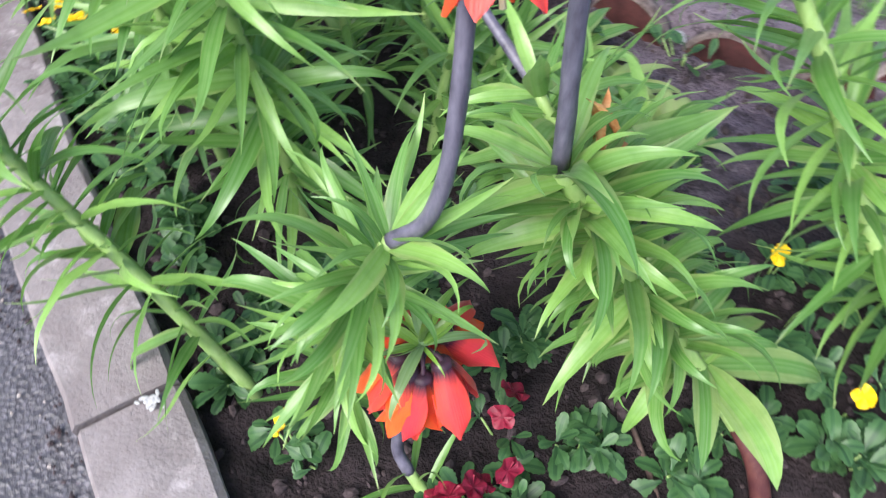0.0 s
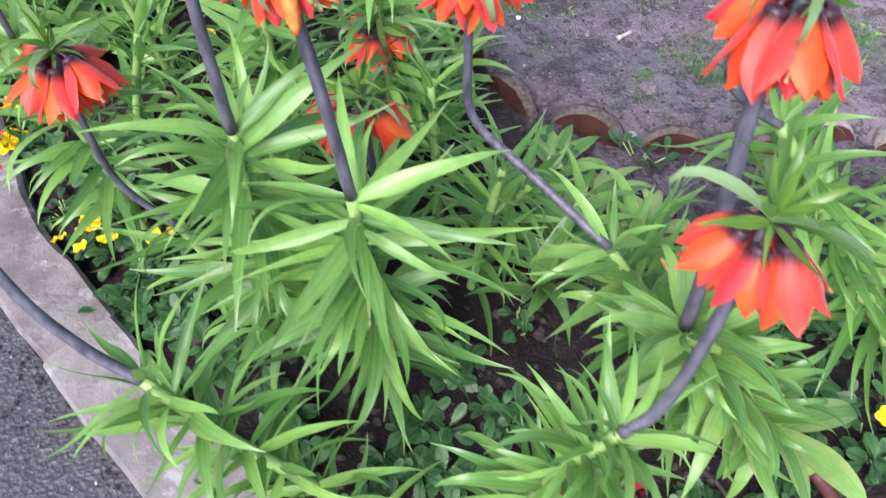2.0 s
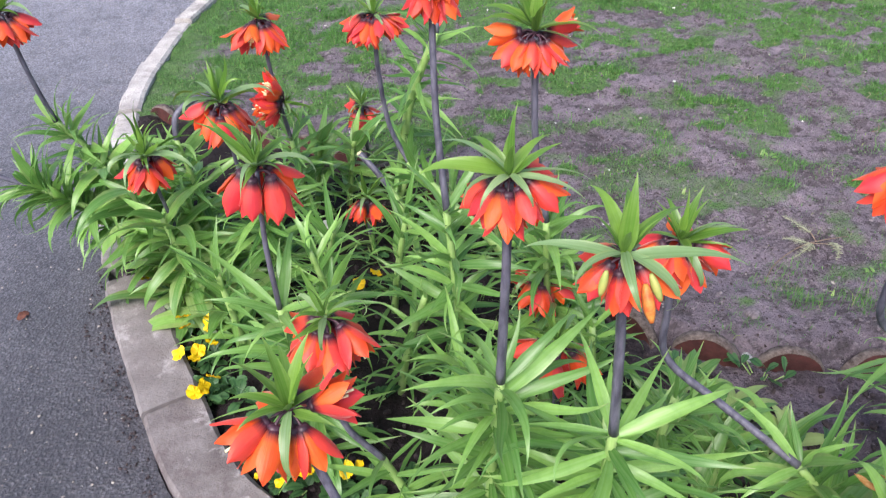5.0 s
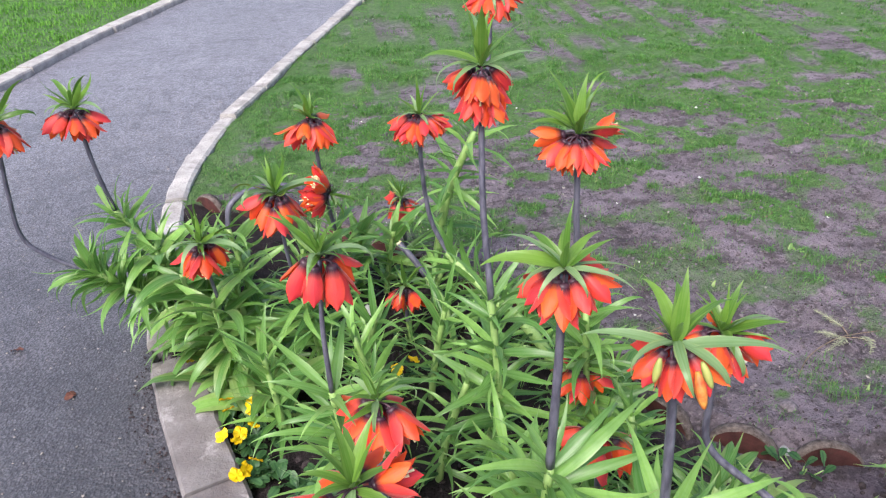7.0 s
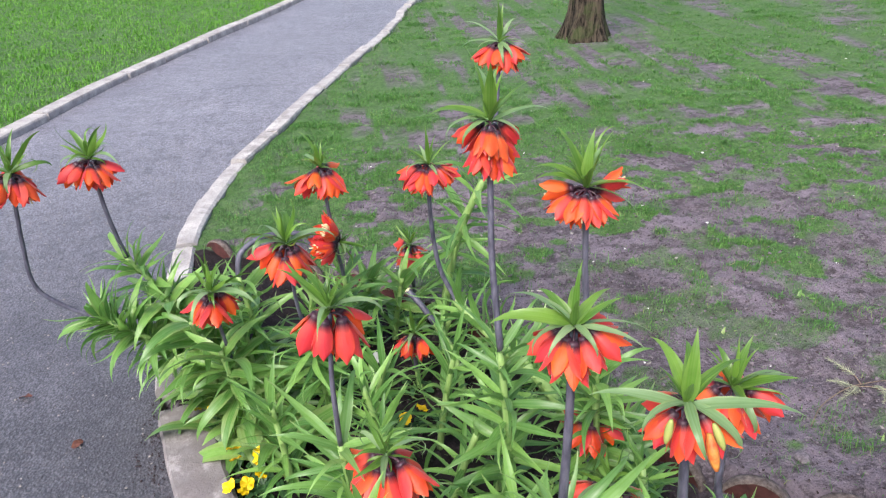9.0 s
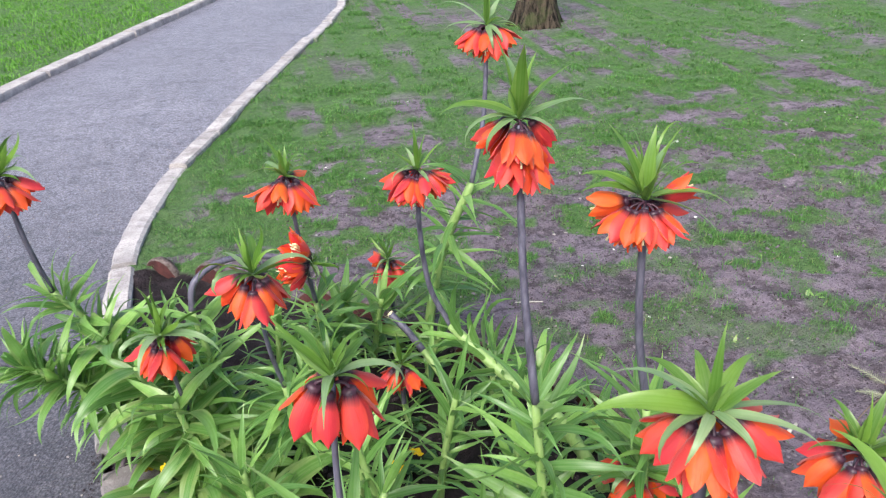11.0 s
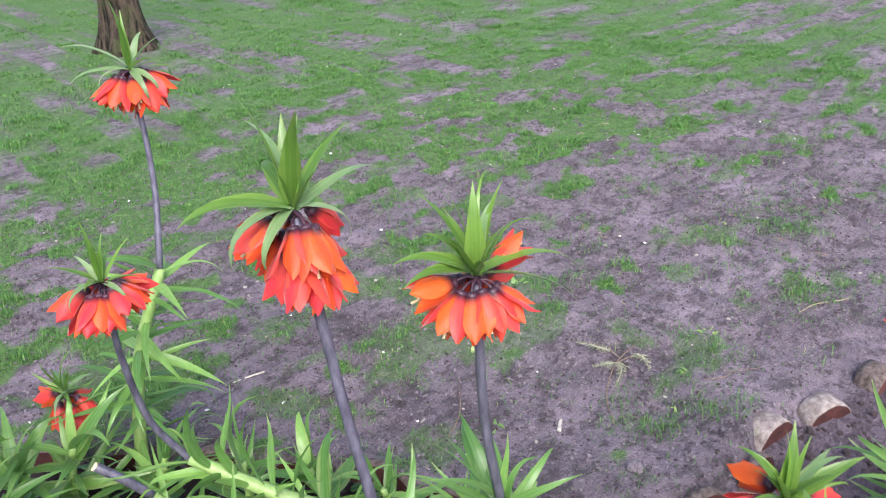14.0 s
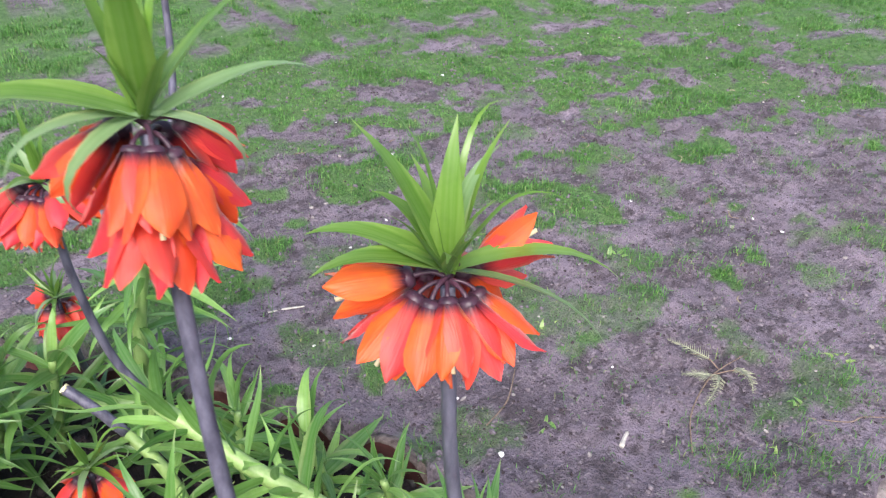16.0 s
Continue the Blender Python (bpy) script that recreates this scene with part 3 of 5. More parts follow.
# the row of log rounds between bed and lawn
EDGE = [(2.4, 0.75), (2.05, 0.87), (1.86, 0.95), (1.69, 1.04), (1.51, 1.10), (1.34, 1.19), (1.11, 1.245), (0.95, 1.31), (0.80, 1.262), (0.615, 1.305), (0.445, 1.39),
        (0.30, 1.515), (0.245, 1.70), (0.19, 1.87), (0.08, 2.02), (-0.05, 2.18), (-0.20, 2.36), (-0.33, 2.48), (-0.48, 2.61), (-0.66, 2.73), (-0.84, 2.90), (-1.02, 3.02)]
EX, EY = np.array([p[0] for p in EDGE][::-1]), np.array([p[1] for p in EDGE][::-1])


KERB_LINE = spline([(x, y, 0) for x, y in zip(KX, KY)], 8)
KERB_LX, KERB_LY = np.array([p.x for p in KERB_LINE]), np.array([p.y for p in KERB_LINE])


def smooth(a, b, x):
    t = np.clip((x - a) / (b - a), 0, 1)
    return t * t * (3 - 2 * t)


def lattice(ix, iy, k):
    h = np.sin(ix * 127.1 + iy * 311.7 + k * 74.7) * 43758.5453
    return h - np.floor(h)


def value_noise(x, y, k=0):
    ix, iy = np.floor(x), np.floor(y)
    fx, fy = x - ix, y - iy
    fx, fy = fx * fx * (3 - 2 * fx), fy * fy * (3 - 2 * fy)
    a = lattice(ix, iy, k) * (1 - fx) + lattice(ix + 1, iy, k) * fx
    b = lattice(ix, iy + 1, k) * (1 - fx) + lattice(ix + 1, iy + 1, k) * fx
    return a * (1 - fy) + b * fy


def fbm(x, y, k=0, octaves=4):
    out, amp, tot = 0.0, 1.0, 0.0
    for i in range(octaves):
        out = out + amp * value_noise(x * 2 ** i + 17.3 * i, y * 2 ** i - 9.1 * i, k + i)
        tot += amp
        amp *= 0.55
    return out / tot


KERB_W = 0.125


def kerb_x(y):
    return np.interp(y, KERB_LY, KERB_LX)


def left_x(y):
    return np.interp(y, LY, LX)


def is_bed(x, y):
    """1 inside the flower bed: right of the kerb, on the near side of the row of logs."""
    return np.where((x > kerb_x(y) + 0.05) & (y < np.interp(x, EX, EY)) & (x + 0.12 * np.sin(5 * y) < 2.3) & (y + 0.12 * np.sin(4 * x) > -0.5), 1.0, 0.0)


def turf_amount(x, y):
    """How thickly the lawn grows, 0 to 1."""
    f = fbm(x * 1.8 + 3.1, y * 2.4, 5, 3) * 0.30 + fbm(x * 5.0, y * 6.6, 11, 3) * 0.48 + fbm(x * 13.0, y * 15.0, 19, 2) * 0.22
    bare = 0.645 - 0.162 * smooth(1.9, 3.1, y + 0.10 * x) - 0.055 * smooth(3.4, 6.0, y)
    bare = bare + 0.05 * smooth(0.9, 0.2, np.hypot((x - 1.5) / 1.6, (y - 2.15) / 0.7))
    bare = bare + 0.12 * smooth(1.2, 0.3, np.hypot(x - 1.7, y - 6.9))
    bare = bare + 0.07 * smooth(1.1, 0.3, np.hypot((x - 0.0) / 0.9, (y - 2.9) / 0.62)) + 0.05 * smooth(1.1, 0.3, np.hypot((x - 3.1) / 0.8, (y - 2.4) / 0.5))
    g = smooth(bare - 0.018, bare + 0.026, f)
    g = np.maximum(g, 0.04 + 0.55 * smooth(0.60, 0.70, fbm(x * 5.5 + 9.0, y * 7.0, 77, 3)))
    edge = smooth(0.02, 0.3, x - kerb_x(y) - KERB_W + 0.02)
    g = np.maximum(g, (1 - edge) * smooth(2.9, 3.4, y))
    left = x < left_x(y) - 0.1
    return np.where(left, 1.0, np.where(x > kerb_x(y) + KERB_W * 0.6, g * (1 - is_bed(x, y)), 0.0))


def ground_z(x, y):
    path = smooth(-0.02, 0.06, kerb_x(y) + 0.05 - x) * smooth(-0.02, 0.06, x - left_x(y) + 0.05)
    bumpy = (fbm(x * 3.0, y * 3.0, 21) - 0.5) * 0.030 + (fbm(x * 11.0, y * 11.0, 31, 3) - 0.5) * 0.034
    far = smooth(12.0, 5.0, np.abs(y))
    lumps = is_bed(x, y) * (fbm(x * 22.0, y * 22.0, 41, 3) - 0.5) * 0.03
    d = y - np.interp(x, EX, EY)
    bank = 0.042 * smooth(0.02, 0.05, d) * smooth(0.42, 0.06, d) * smooth(-1.0, -0.8, x) * smooth(1.3, 0.9, x)
    trodden = smooth(1.2, 1.5, y) * smooth(4.2, 3.0, y) * (1 - is_bed(x, y))
    clods = trodden * (0.022 * (0.5 - np.abs(2 * fbm(x * 26.0, y * 26.0, 111, 3) - 1)) * smooth(0.40, 0.60, fbm(x * 4.0, y * 4.5, 121, 3)) + 0.006 * (value_noise(x * 48.0, y * 48.0, 131) - 0.5))
    return (0.008 + bank + (bumpy + lumps + clods) * far) * (1 - path) - 0.06 * path


# ---- ground ----
def ground():
    def axis(a, b, step, lo, hi):
        mid = list(np.arange(a, b, step))
        out, d, v = [], step, b
        while v < hi:
            out.append(v)
            d *= 1.22
            v += d
        out.append(hi)
        pre, d, v = [], step, a
        while v > lo:
            d *= 1.22
            v -= d
            pre.append(max(v, lo))
        return np.array(pre[::-1] + mid + out)
    xs, ys = axis(-1.3, 3.0, 0.0115, -400, 400), axis(0.2, 3.8, 0.0115, -400, 400)
    gx, gy = np.meshgrid(xs, ys)
    gz = ground_z(gx, gy)
    nx, ny = len(xs), len(ys)
    me = bpy.data.meshes.new("ground")
    v = np.stack([gx, gy, gz], -1).reshape(-1, 3)
    i = np.arange(nx * ny).reshape(ny, nx)
    f = np.stack([i[:-1, :-1], i[:-1, 1:], i[1:, 1:], i[1:, :-1]], -1).reshape(-1, 4)
    fill_mesh(me, v, f)
    for name, values in (("bed", is_bed(gx, gy) * (1 - 0.7 * smooth(0.95, 1.2, gy + 0.25 * fbm(gx * 6.0, gy * 6.0, 61)) * smooth(0.2, 0.45, gx))), ("turf", turf_amount(gx, gy) * 0.92)):
        a = me.attributes.new(name, "FLOAT", "POINT")
        a.data.foreach_set("value", values.reshape(-1).astype(np.float32))
    me.materials.append(EARTH)
    tagged(place("ground", me), "purplish brown earth with patchy lawn and dark bed soil", "ground", kind="structure")


def fill_mesh(me, v, f, smooth_faces=True):
    k = f.shape[1]
    me.vertices.add(len(v))
    me.vertices.foreach_set("co", v.astype(np.float32).reshape(-1))
    me.loops.add(f.size)
    me.loops.foreach_set("vertex_index", f.astype(np.int32).reshape(-1))
    me.polygons.add(len(f))
    me.polygons.foreach_set("loop_start", np.arange(0, f.size, k, dtype=np.int32))
    me.polygons.foreach_set("use_smooth", np.full(len(f), smooth_faces))
    me.update(calc_edges=True)


ground()


def path():
    ys = np.concatenate([np.linspace(-30, -1, 20), np.arange(-0.9, 10, 0.05), np.linspace(10.2, 58, 40)])
    cols = 36
    u = np.linspace(0, 1, cols)
    gx = left_x(ys)[:, None] * (1 - u) + (kerb_x(ys)[:, None] + 0.004 + 0.05 * smooth(2.0, 2.6, ys)[:, None]) * u
    gy = np.repeat(ys[:, None], cols, 1)
    gz = 0.004 + (fbm(gx * 2.0, gy * 2.0, 51, 3) - 0.5) * 0.012 + (fbm(gx * 12.0, gy * 12.0, 57, 2) - 0.5) * 0.006
    i = np.arange(gx.size).reshape(gx.shape)
    f = np.stack([i[:-1, :-1], i[:-1, 1:], i[1:, 1:], i[1:, :-1]], -1).reshape(-1, 4)
    me = bpy.data.meshes.new("path")
    fill_mesh(me, np.stack([gx, gy, gz], -1).reshape(-1, 3), f)
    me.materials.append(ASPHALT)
    tagged(place("path", me), "worn grey asphalt garden path", "path", kind="structure")


path()


def kerb(name, line, sign, ys, label, seed, material, top=0.052, width=KERB_W, gap=0.006):
    """A row of kerb stones along x = line(y); sign: on which side of the line they lie."""
    r = random.Random(seed)
    root = thing(name, (float(line(ys[0])), ys[0], 0), label, "kerb", kind="structure")
    for a, b in zip(ys, ys[1:]):
        steps = max(1, int((b - a) / (0.04 if -0.9 < b < 4.1 else 0.3)))
        rows, j = [], [r.uniform(-0.003, 0.003) for _ in range(4)]
        turn, lift, shift = r.uniform(-0.006, 0.006), r.uniform(-0.007, 0.007), r.uniform(-0.006, 0.006)
        for k in range(steps + 1):
            y = a + gap + (b - a - 2 * gap) * k / steps
            e = 0.03
            d = Vector((float(line(y + e) - line(y - e)), 2 * e, 0)).normalized()
            nrm = Vector((d.y, -d.x, 0)) * sign
            p = Vector((float(line(y)) + shift, y, 0))
            c = 0.010
            z = top + lift + turn * (k / steps - 0.5)
            chip = [0.008 * noise.noise(Vector((y * 9 + seed, q * 5.0, 0))) + 0.004 * noise.noise(Vector((y * 31, q * 5.0, seed))) for q in range(4)]
            prof = [(0.0, -0.10), (0.002 + j[0] + chip[0] * 0.7, z - c - abs(chip[1])), (c + j[1] + chip[0], z + chip[1] * 0.5), (width * 0.5, z + 0.0015 + chip[2] * 0.4), (width - c + j[2] + chip[3], z + j[3] * 0.6 + chip[2] * 0.4), (width + chip[3] * 0.6, z - c), (width, -0.10)]
            rows.append([p + nrm * s + Vector((0, 0, h)) for s, h in prof])
        verts = [v - root.location for row in rows for v in row]
        m = len(rows[0])
        faces = [(i * m + s, i * m + s + 1, (i + 1) * m + s + 1, (i + 1) * m + s) for i in range(steps) for s in range(m - 1)]
        faces += [tuple(range(m))[::-1], tuple(range(steps * m, steps * m + m))]
        me = mesh_of("kerb_stone", verts, faces, material, False)
        bm = bmesh.new()
        bm.from_mesh(me)
        bmesh.ops.recalc_face_normals(bm, faces=bm.faces)
        bm.to_mesh(me)
        bm.free()
        place("kerb_stone", me, root)


kerb("kerb_bed", kerb_x, 1, [-7.4, -6.8, -6.2, -5.6, -5.0, -4.4, -3.8, -3.2, -2.6, -2.0, -1.4, -0.8, -0.2, 0.488, 0.95, 1.425, 1.93], "weathered grey concrete kerb stones edging the bed", 3, KERB, width=0.138, gap=0.0015)
kerb("kerb_lawn", lambda y: kerb_x(y) + 0.012 * smooth(2.0, 2.6, y), 1, [2.06, 2.5, 3.05, 3.55, 4.06, 4.52, 4.99, 5.5, 6.1, 6.75, 7.4, 8.1, 8.8, 9.6, 10.4, 11.2, 12.0, 13.0, 14.0, 15.0, 16.0, 17.0, 18.0, 19.0, 20.0], "pale grey concrete kerb stones between path and lawn", 5, KERB_PALE, top=0.030, width=0.092, gap=0.009)
kerb("kerb_far", left_x, -1, [-7.0, -6.2, -5.4, -4.6, -3.8, -2.9, -2.0, -1.2, -0.4, 0.5, 1.4, 2.2, 3.0, 3.7, 4.45, 5.23, 6.26, 6.77, 7.5, 8.3, 9.1, 10.0, 11.0, 12.0, 13.0, 14.0, 15.0, 16.0, 17.0, 18.0, 19.0, 20.0], "grey concrete kerb stones along the far lawn", 6, KERB_PALE, gap=0.012)


def log_round(at, heading, radius, thick, seed, lean, rim_material):
    """A slice of log standing on its rim, half sunk in the soil."""
    r = random.Random(seed)
    root = thing("log_round", (at[0], at[1], 0), "reddish brown log slice half sunk as bed edging", "log edging", "log rounds edging the bed")
    n = 26
    rim = [radius * (1 + 0.05 * noise.noise(Vector((math.cos(2 * math.pi * k / n) * 1.3 + seed, math.sin(2 * math.pi * k / n) * 1.3, 0)))) for k in range(n)]
    base = pose(0, 0, r.uniform(-0.030, -0.008), 0, 0, heading) @ pose(0, 0, 0, lean, 0, 0)

    def disc(y, s, dent):
        return [Vector((math.cos(2 * math.pi * k / n) * rim[k] * s, y + r.uniform(-dent, dent), math.sin(2 * math.pi * k / n) * rim[k] * s)) for k in range(n)]
    rings = [disc(-thick / 2, 0.96, 0.002), disc(-thick / 2 - 0.003, 0.6, 0.003), disc(-thick / 2 - 0.002, 0.25, 0.002)]
    back = [disc(thick / 2, 0.94, 0.002), disc(thick / 2, 0.3, 0.002)]
    for rs in (rings, back):
        verts = [base @ v for ring in rs for v in ring]
        faces = [(i * n + k, i * n + (k + 1) % n, (i + 1) * n + (k + 1) % n, (i + 1) * n + k) for i in range(len(rs) - 1) for k in range(n)]
        faces.append(tuple(range((len(rs) - 1) * n, len(rs) * n)))
        place("cut_face", mesh_of("cut_face", verts, faces, CUT), root)
    shell = [disc(-thick / 2 - 0.001, 0.955, 0.0015), disc(-thick / 2, 1.0, 0.003), disc(-thick / 6, 1.03, 0.003), disc(thick / 6, 1.02, 0.003), disc(thick / 2, 1.0, 0.003), disc(thick / 2 + 0.001, 0.935, 0.001)]
    verts = [base @ v for ring in shell for v in ring]
    faces = [(i * n + k, i * n + (k + 1) % n, (i + 1) * n + (k + 1) % n, (i + 1) * n + k) for i in range(len(shell) - 1) for k in range(n)]
    place("bark", mesh_of("bark", verts, faces, rim_material), root, None, "rough grey-brown bark rim")


for i, p in enumerate(EDGE):
    a, b = EDGE[max(i - 1, 0)], EDGE[min(i + 1, len(EDGE) - 1)]
    head = math.degrees(math.atan2(a[1] - b[1], a[0] - b[0]))
    log_round(p, head + rnd.uniform(-10, 10), rnd.uniform(0.078, 0.094) * (0.84 if p[0] > 0.9 else 1.0), rnd.uniform(0.05, 0.07) if p[0] > 0.9 else rnd.uniform(0.022, 0.034), i, rnd.uniform(-14, 2), RIM_PALE if 0.9 < p[0] < 1.2 else RIM)


# ---- tree on the lawn ----
def tree(at):
    root = thing("tree", (*at, 0), "old tree trunk with flared roots on bare earth", "tree")
    sides, rings = 28, 26
    verts, faces = [], []
    for i in range(rings):
        h = 4.2 * (i / (rings - 1)) ** 1.6 - 0.08
        flare = 0.135 + 0.090 * math.exp(-max(h, 0) / 0.16) - 0.012 * max(h, 0)
        for k in range(sides):
            a = 2 * math.pi * k / sides
            lobes = 1 + 0.22 * math.exp(-max(h, 0) / 0.22) * math.sin(5 * a + 0.7) + 0.06 * noise.noise(Vector((math.cos(a) * 3, math.sin(a) * 3, h * 2)))
            verts.append((math.cos(a) * flare * lobes + 0.03 * h, math.sin(a) * flare * lobes, h))
        if i:
            for k in range(sides):
                q, s = (i - 1) * sides + k, (i - 1) * sides + (k + 1) % sides
                faces.append((q, s, s + sides, q + sides))
    faces.append(tuple(range((rings - 1) * sides, rings * sides)))
    place("trunk", mesh_of("trunk", verts, faces, BARK), root)
    r = random.Random(4)
    for k in range(6):
        a = 2 * math.pi * k / 6 + r.uniform(-0.3, 0.3)
        z = r.uniform(3.0, 4.0)
        reach = r.uniform(1.0, 1.8)
        p = [Vector((0.03 * z, 0, z)), Vector((0.4 * reach * math.cos(a) + 0.1, 0.4 * reach * math.sin(a), z + 0.6)), Vector((reach * math.cos(a), reach * math.sin(a), z + 1.7))]
        place("limb", mesh_of("limb", *tube(spline(p, 5), [0.08, 0.05, 0.015], 8), BARK), root)


tree((1.66, 6.58))

# ---- crown imperials ----
crown_imperial((-0.20, 0.95, 0), [(-0.20, 0.93, 0.3), (-0.191, 0.915, 0.557)], [(-0.189, 0.91, 0.72), (-0.185, 0.918, 0.876)], seed=11, leaves=78, leaf_len=0.19, size=0.76,
               hang=((-107, 1, 0.004), (-140, 1, 0), (-70, 1, 0.004), (175, 1, 0), (-25, 2, 0), (8, 3, -0.004), (50, 2, 0), (100, 2, 0), (140, 2, 0)),
               fan=((-107, 75, 0.06, 0), (60, 80, 0.09, 4), (-10, 45, 0.075, 0), (165, 20, 0.12, 1), (190, 25, 0.09, 2), (-125, 30, 0.08, 2), (-85, 22, 0.07, 2), (-15, 12, 0.115, 6), (-42, 12, 0.10, 6), (150, 38, 0.10, 5), (120, 42, 0.085, 1), (80, 42, 0.08, 1), (30, 45, 0.085, 1), (-160, 50, 0.07, 4)))
crown_imperial((-0.05, 0.86, 0), [(-0.055, 0.84, 0.3), (-0.067, 0.808, 0.547)], [(-0.08, 0.80, 0.70), (-0.097, 0.79, 0.848)], seed=12, leaves=80, leaf_len=0.20, buds=3, size=0.70, rise=(0, 22),
               hang=((-162, 1, 0), (-132, 0, 0.004), (-88, 1, 0.004), (-48, 1, 0), (20, 1, 0), (100, 1, 0)),
               fan=((60, 84, 0.095, 0), (-117, 68, 0.055, 0), (150, 60, 0.06, 0), (155, 14, 0.12, 6), (-112, 18, 0.095, 2), (-28, 18, 0.14, 6), (-50, 2, 0.11, 2), (148, 52, 0.09, 3), (172, 42, 0.085, 3), (60, 50, 0.09, 1), (20, 46, 0.10, 1), (95, 50, 0.10, 1), (-5, 60, 0.06, 4), (200, 25, 0.09, 2)),
               label="crown imperial lily with orange bells and three greenish buds")
crown_imperial((0.45, 0.72, 0), [(0.36, 0.77, 0.22), (0.265, 0.838, 0.349)], [(0.18, 0.93, 0.40), (0.105, 1.0, 0.455), (0.095, 1.01, 0.55), (0.098, 1.02, 0.666)], seed=13, leaves=62, leaf_len=0.175, meshes=LANCES + LEAVES, rise=(10, 50),
               size=0.80, hang=((-150, 1, 0), (-116, 1, 0.004), (-62, 1, 0), (-25, 3, -0.004), (2, 2, 0), (60, 2, 0), (120, 2, 0), (165, 2, 0)),
               fan=((149, 50, 0.07, 4), (170, 65, 0.09, 0), (60, 80, 0.09, 4), (30, 75, 0.095, 0), (0, 70, 0.085, 4), (-121, 70, 0.06, 1), (-60, 60, 0.075, 0), (-31, 35, 0.105, 0), (-20, 50, 0.09, 5), (-40, 20, 0.10, 3), (-100, 25, 0.075, 1), (100, 60, 0.08, 1), (-82, -4, 0.105, 2), (150, 20, 0.065, 1), (-10, 30, 0.10, 6)), label="crown imperial lily with a kinked dark stem")
crown_imperial((-0.17, 1.30, 0), [(-0.175, 1.31, 0.3), (-0.19, 1.33, 0.565)], [(-0.196, 1.375, 0.75), (-0.184, 1.444, 0.971)], seed=14, head_up=0.0, gape=(3, 10), leaves=70, rise=(5, 50), size=0.85,
               hang=((165, 3, -0.004), (-2, 2, 0), (-92, 2, 0.002), (-98, 1, 0.040), (-132, 1, 0.006), (-58, 1, 0.006), (-142, 1, 0.034), (-48, 1, 0.034), (172, 0, 0.030), (22, 1, 0.034), (90, 1, 0.020), (122, 2, 0), (62, 2, 0.008)),
               fan=((-97, 80, 0.125, 0), (100, 78, 0.11, 5), (60, 72, 0.10, 0), (168, 28, 0.13, 1), (192, 24, 0.125, 2), (205, 2, 0.10, 2), (0, 26, 0.13, 6), (6, 50, 0.115, 0), (-20, 0, 0.10, 2), (150, 74, 0.145, 4), (30, 68, 0.10, 4), (-60, 62, 0.075, 0), (90, 36, 0.10, 1), (-150, 66, 0.06, 4)))
crown_imperial((0.03, 1.32, 0), [(0.015, 1.33, 0.28), (0.0, 1.332, 0.511)], [(-0.028, 1.335, 0.68), (-0.036, 1.336, 0.872)], seed=15, leaves=72, rise=(10, 62), size=0.82,
               hang=((-150, 2, 0), (-118, 1, 0.004), (-80, 1, 0.004), (-45, 2, 0), (178, 2, 0), (0, 5, -0.006), (62, 2, 0), (112, 2, 0), (32, 2, 0), (145, 3, 0)),
               fan=((150, 42, 0.11, 1), (166, 34, 0.105, 1), (145, 68, 0.13, 0), (190, 55, 0.095, 4), (60, 84, 0.115, 0), (20, 80, 0.105, 5), (-120, 68, 0.06, 1), (-60, 72, 0.075, 0), (0, 70, 0.12, 4), (-15, 60, 0.11, 3), (-35, 26, 0.13, 1), (-50, 6, 0.13, 6), (40, 75, 0.145, 3), (100, 80, 0.15, 3), (120, 60, 0.085, 1), (-100, 60, 0.08, 0), (80, 60, 0.09, 0)))
crown_imperial((-0.31, 1.08, 0), [(-0.33, 1.09, 0.1), (-0.362, 1.10, 0.191)], [(-0.419, 1.11, 0.286), (-0.43, 1.115, 0.40), (-0.424, 1.12, 0.528)], dark=0.0056, seed=16, leaves=14, bells=7, crown=10, crown_len=0.085, tilts=(0, 1, 1, 2))
crown_imperial((0.10, 1.62, 0), [(0.0, 1.70, 0.18), (-0.096, 1.80, 0.25), (-0.19, 1.922, 0.323)], [(-0.23, 1.95, 0.42), (-0.248, 1.94, 0.58), (-0.248, 1.923, 0.714)], seed=17, leaves=34, leaf_len=0.18, meshes=LANCES[:2] + LEAVES, thick=0.0145, rise=(30, 60), size=0.92,
               hang=((-160, 2, 0), (-130, 1, 0), (-100, 1, 0.003), (-70, 1, 0), (-40, 1, 0), (-8, 2, -0.003), (30, 3, 0), (90, 2, 0), (150, 2, 0)),
               fan=((-100, 80, 0.085, 4), (100, 84, 0.11, 4), (30, 74, 0.085, 4), (-5, 50, 0.09, 4), (170, 46, 0.09, 0), (176, 20, 0.09, 2), (200, 26, 0.09, 2), (-70, 10, 0.07, 2), (120, 60, 0.07, 5), (60, 40, 0.08, 1), (-130, 45, 0.07, 1), (-30, 25, 0.07, 1)))
crown_imperial((-0.48, 2.16, 0), [(-0.485, 2.13, 0.18), (-0.494, 2.107, 0.331)], [(-0.51, 2.08, 0.50), (-0.522, 2.085, 0.678)], dark=0.0052, seed=18, leaves=48, leaf_len=0.15, bells=7, crown=9, crown_len=0.10)
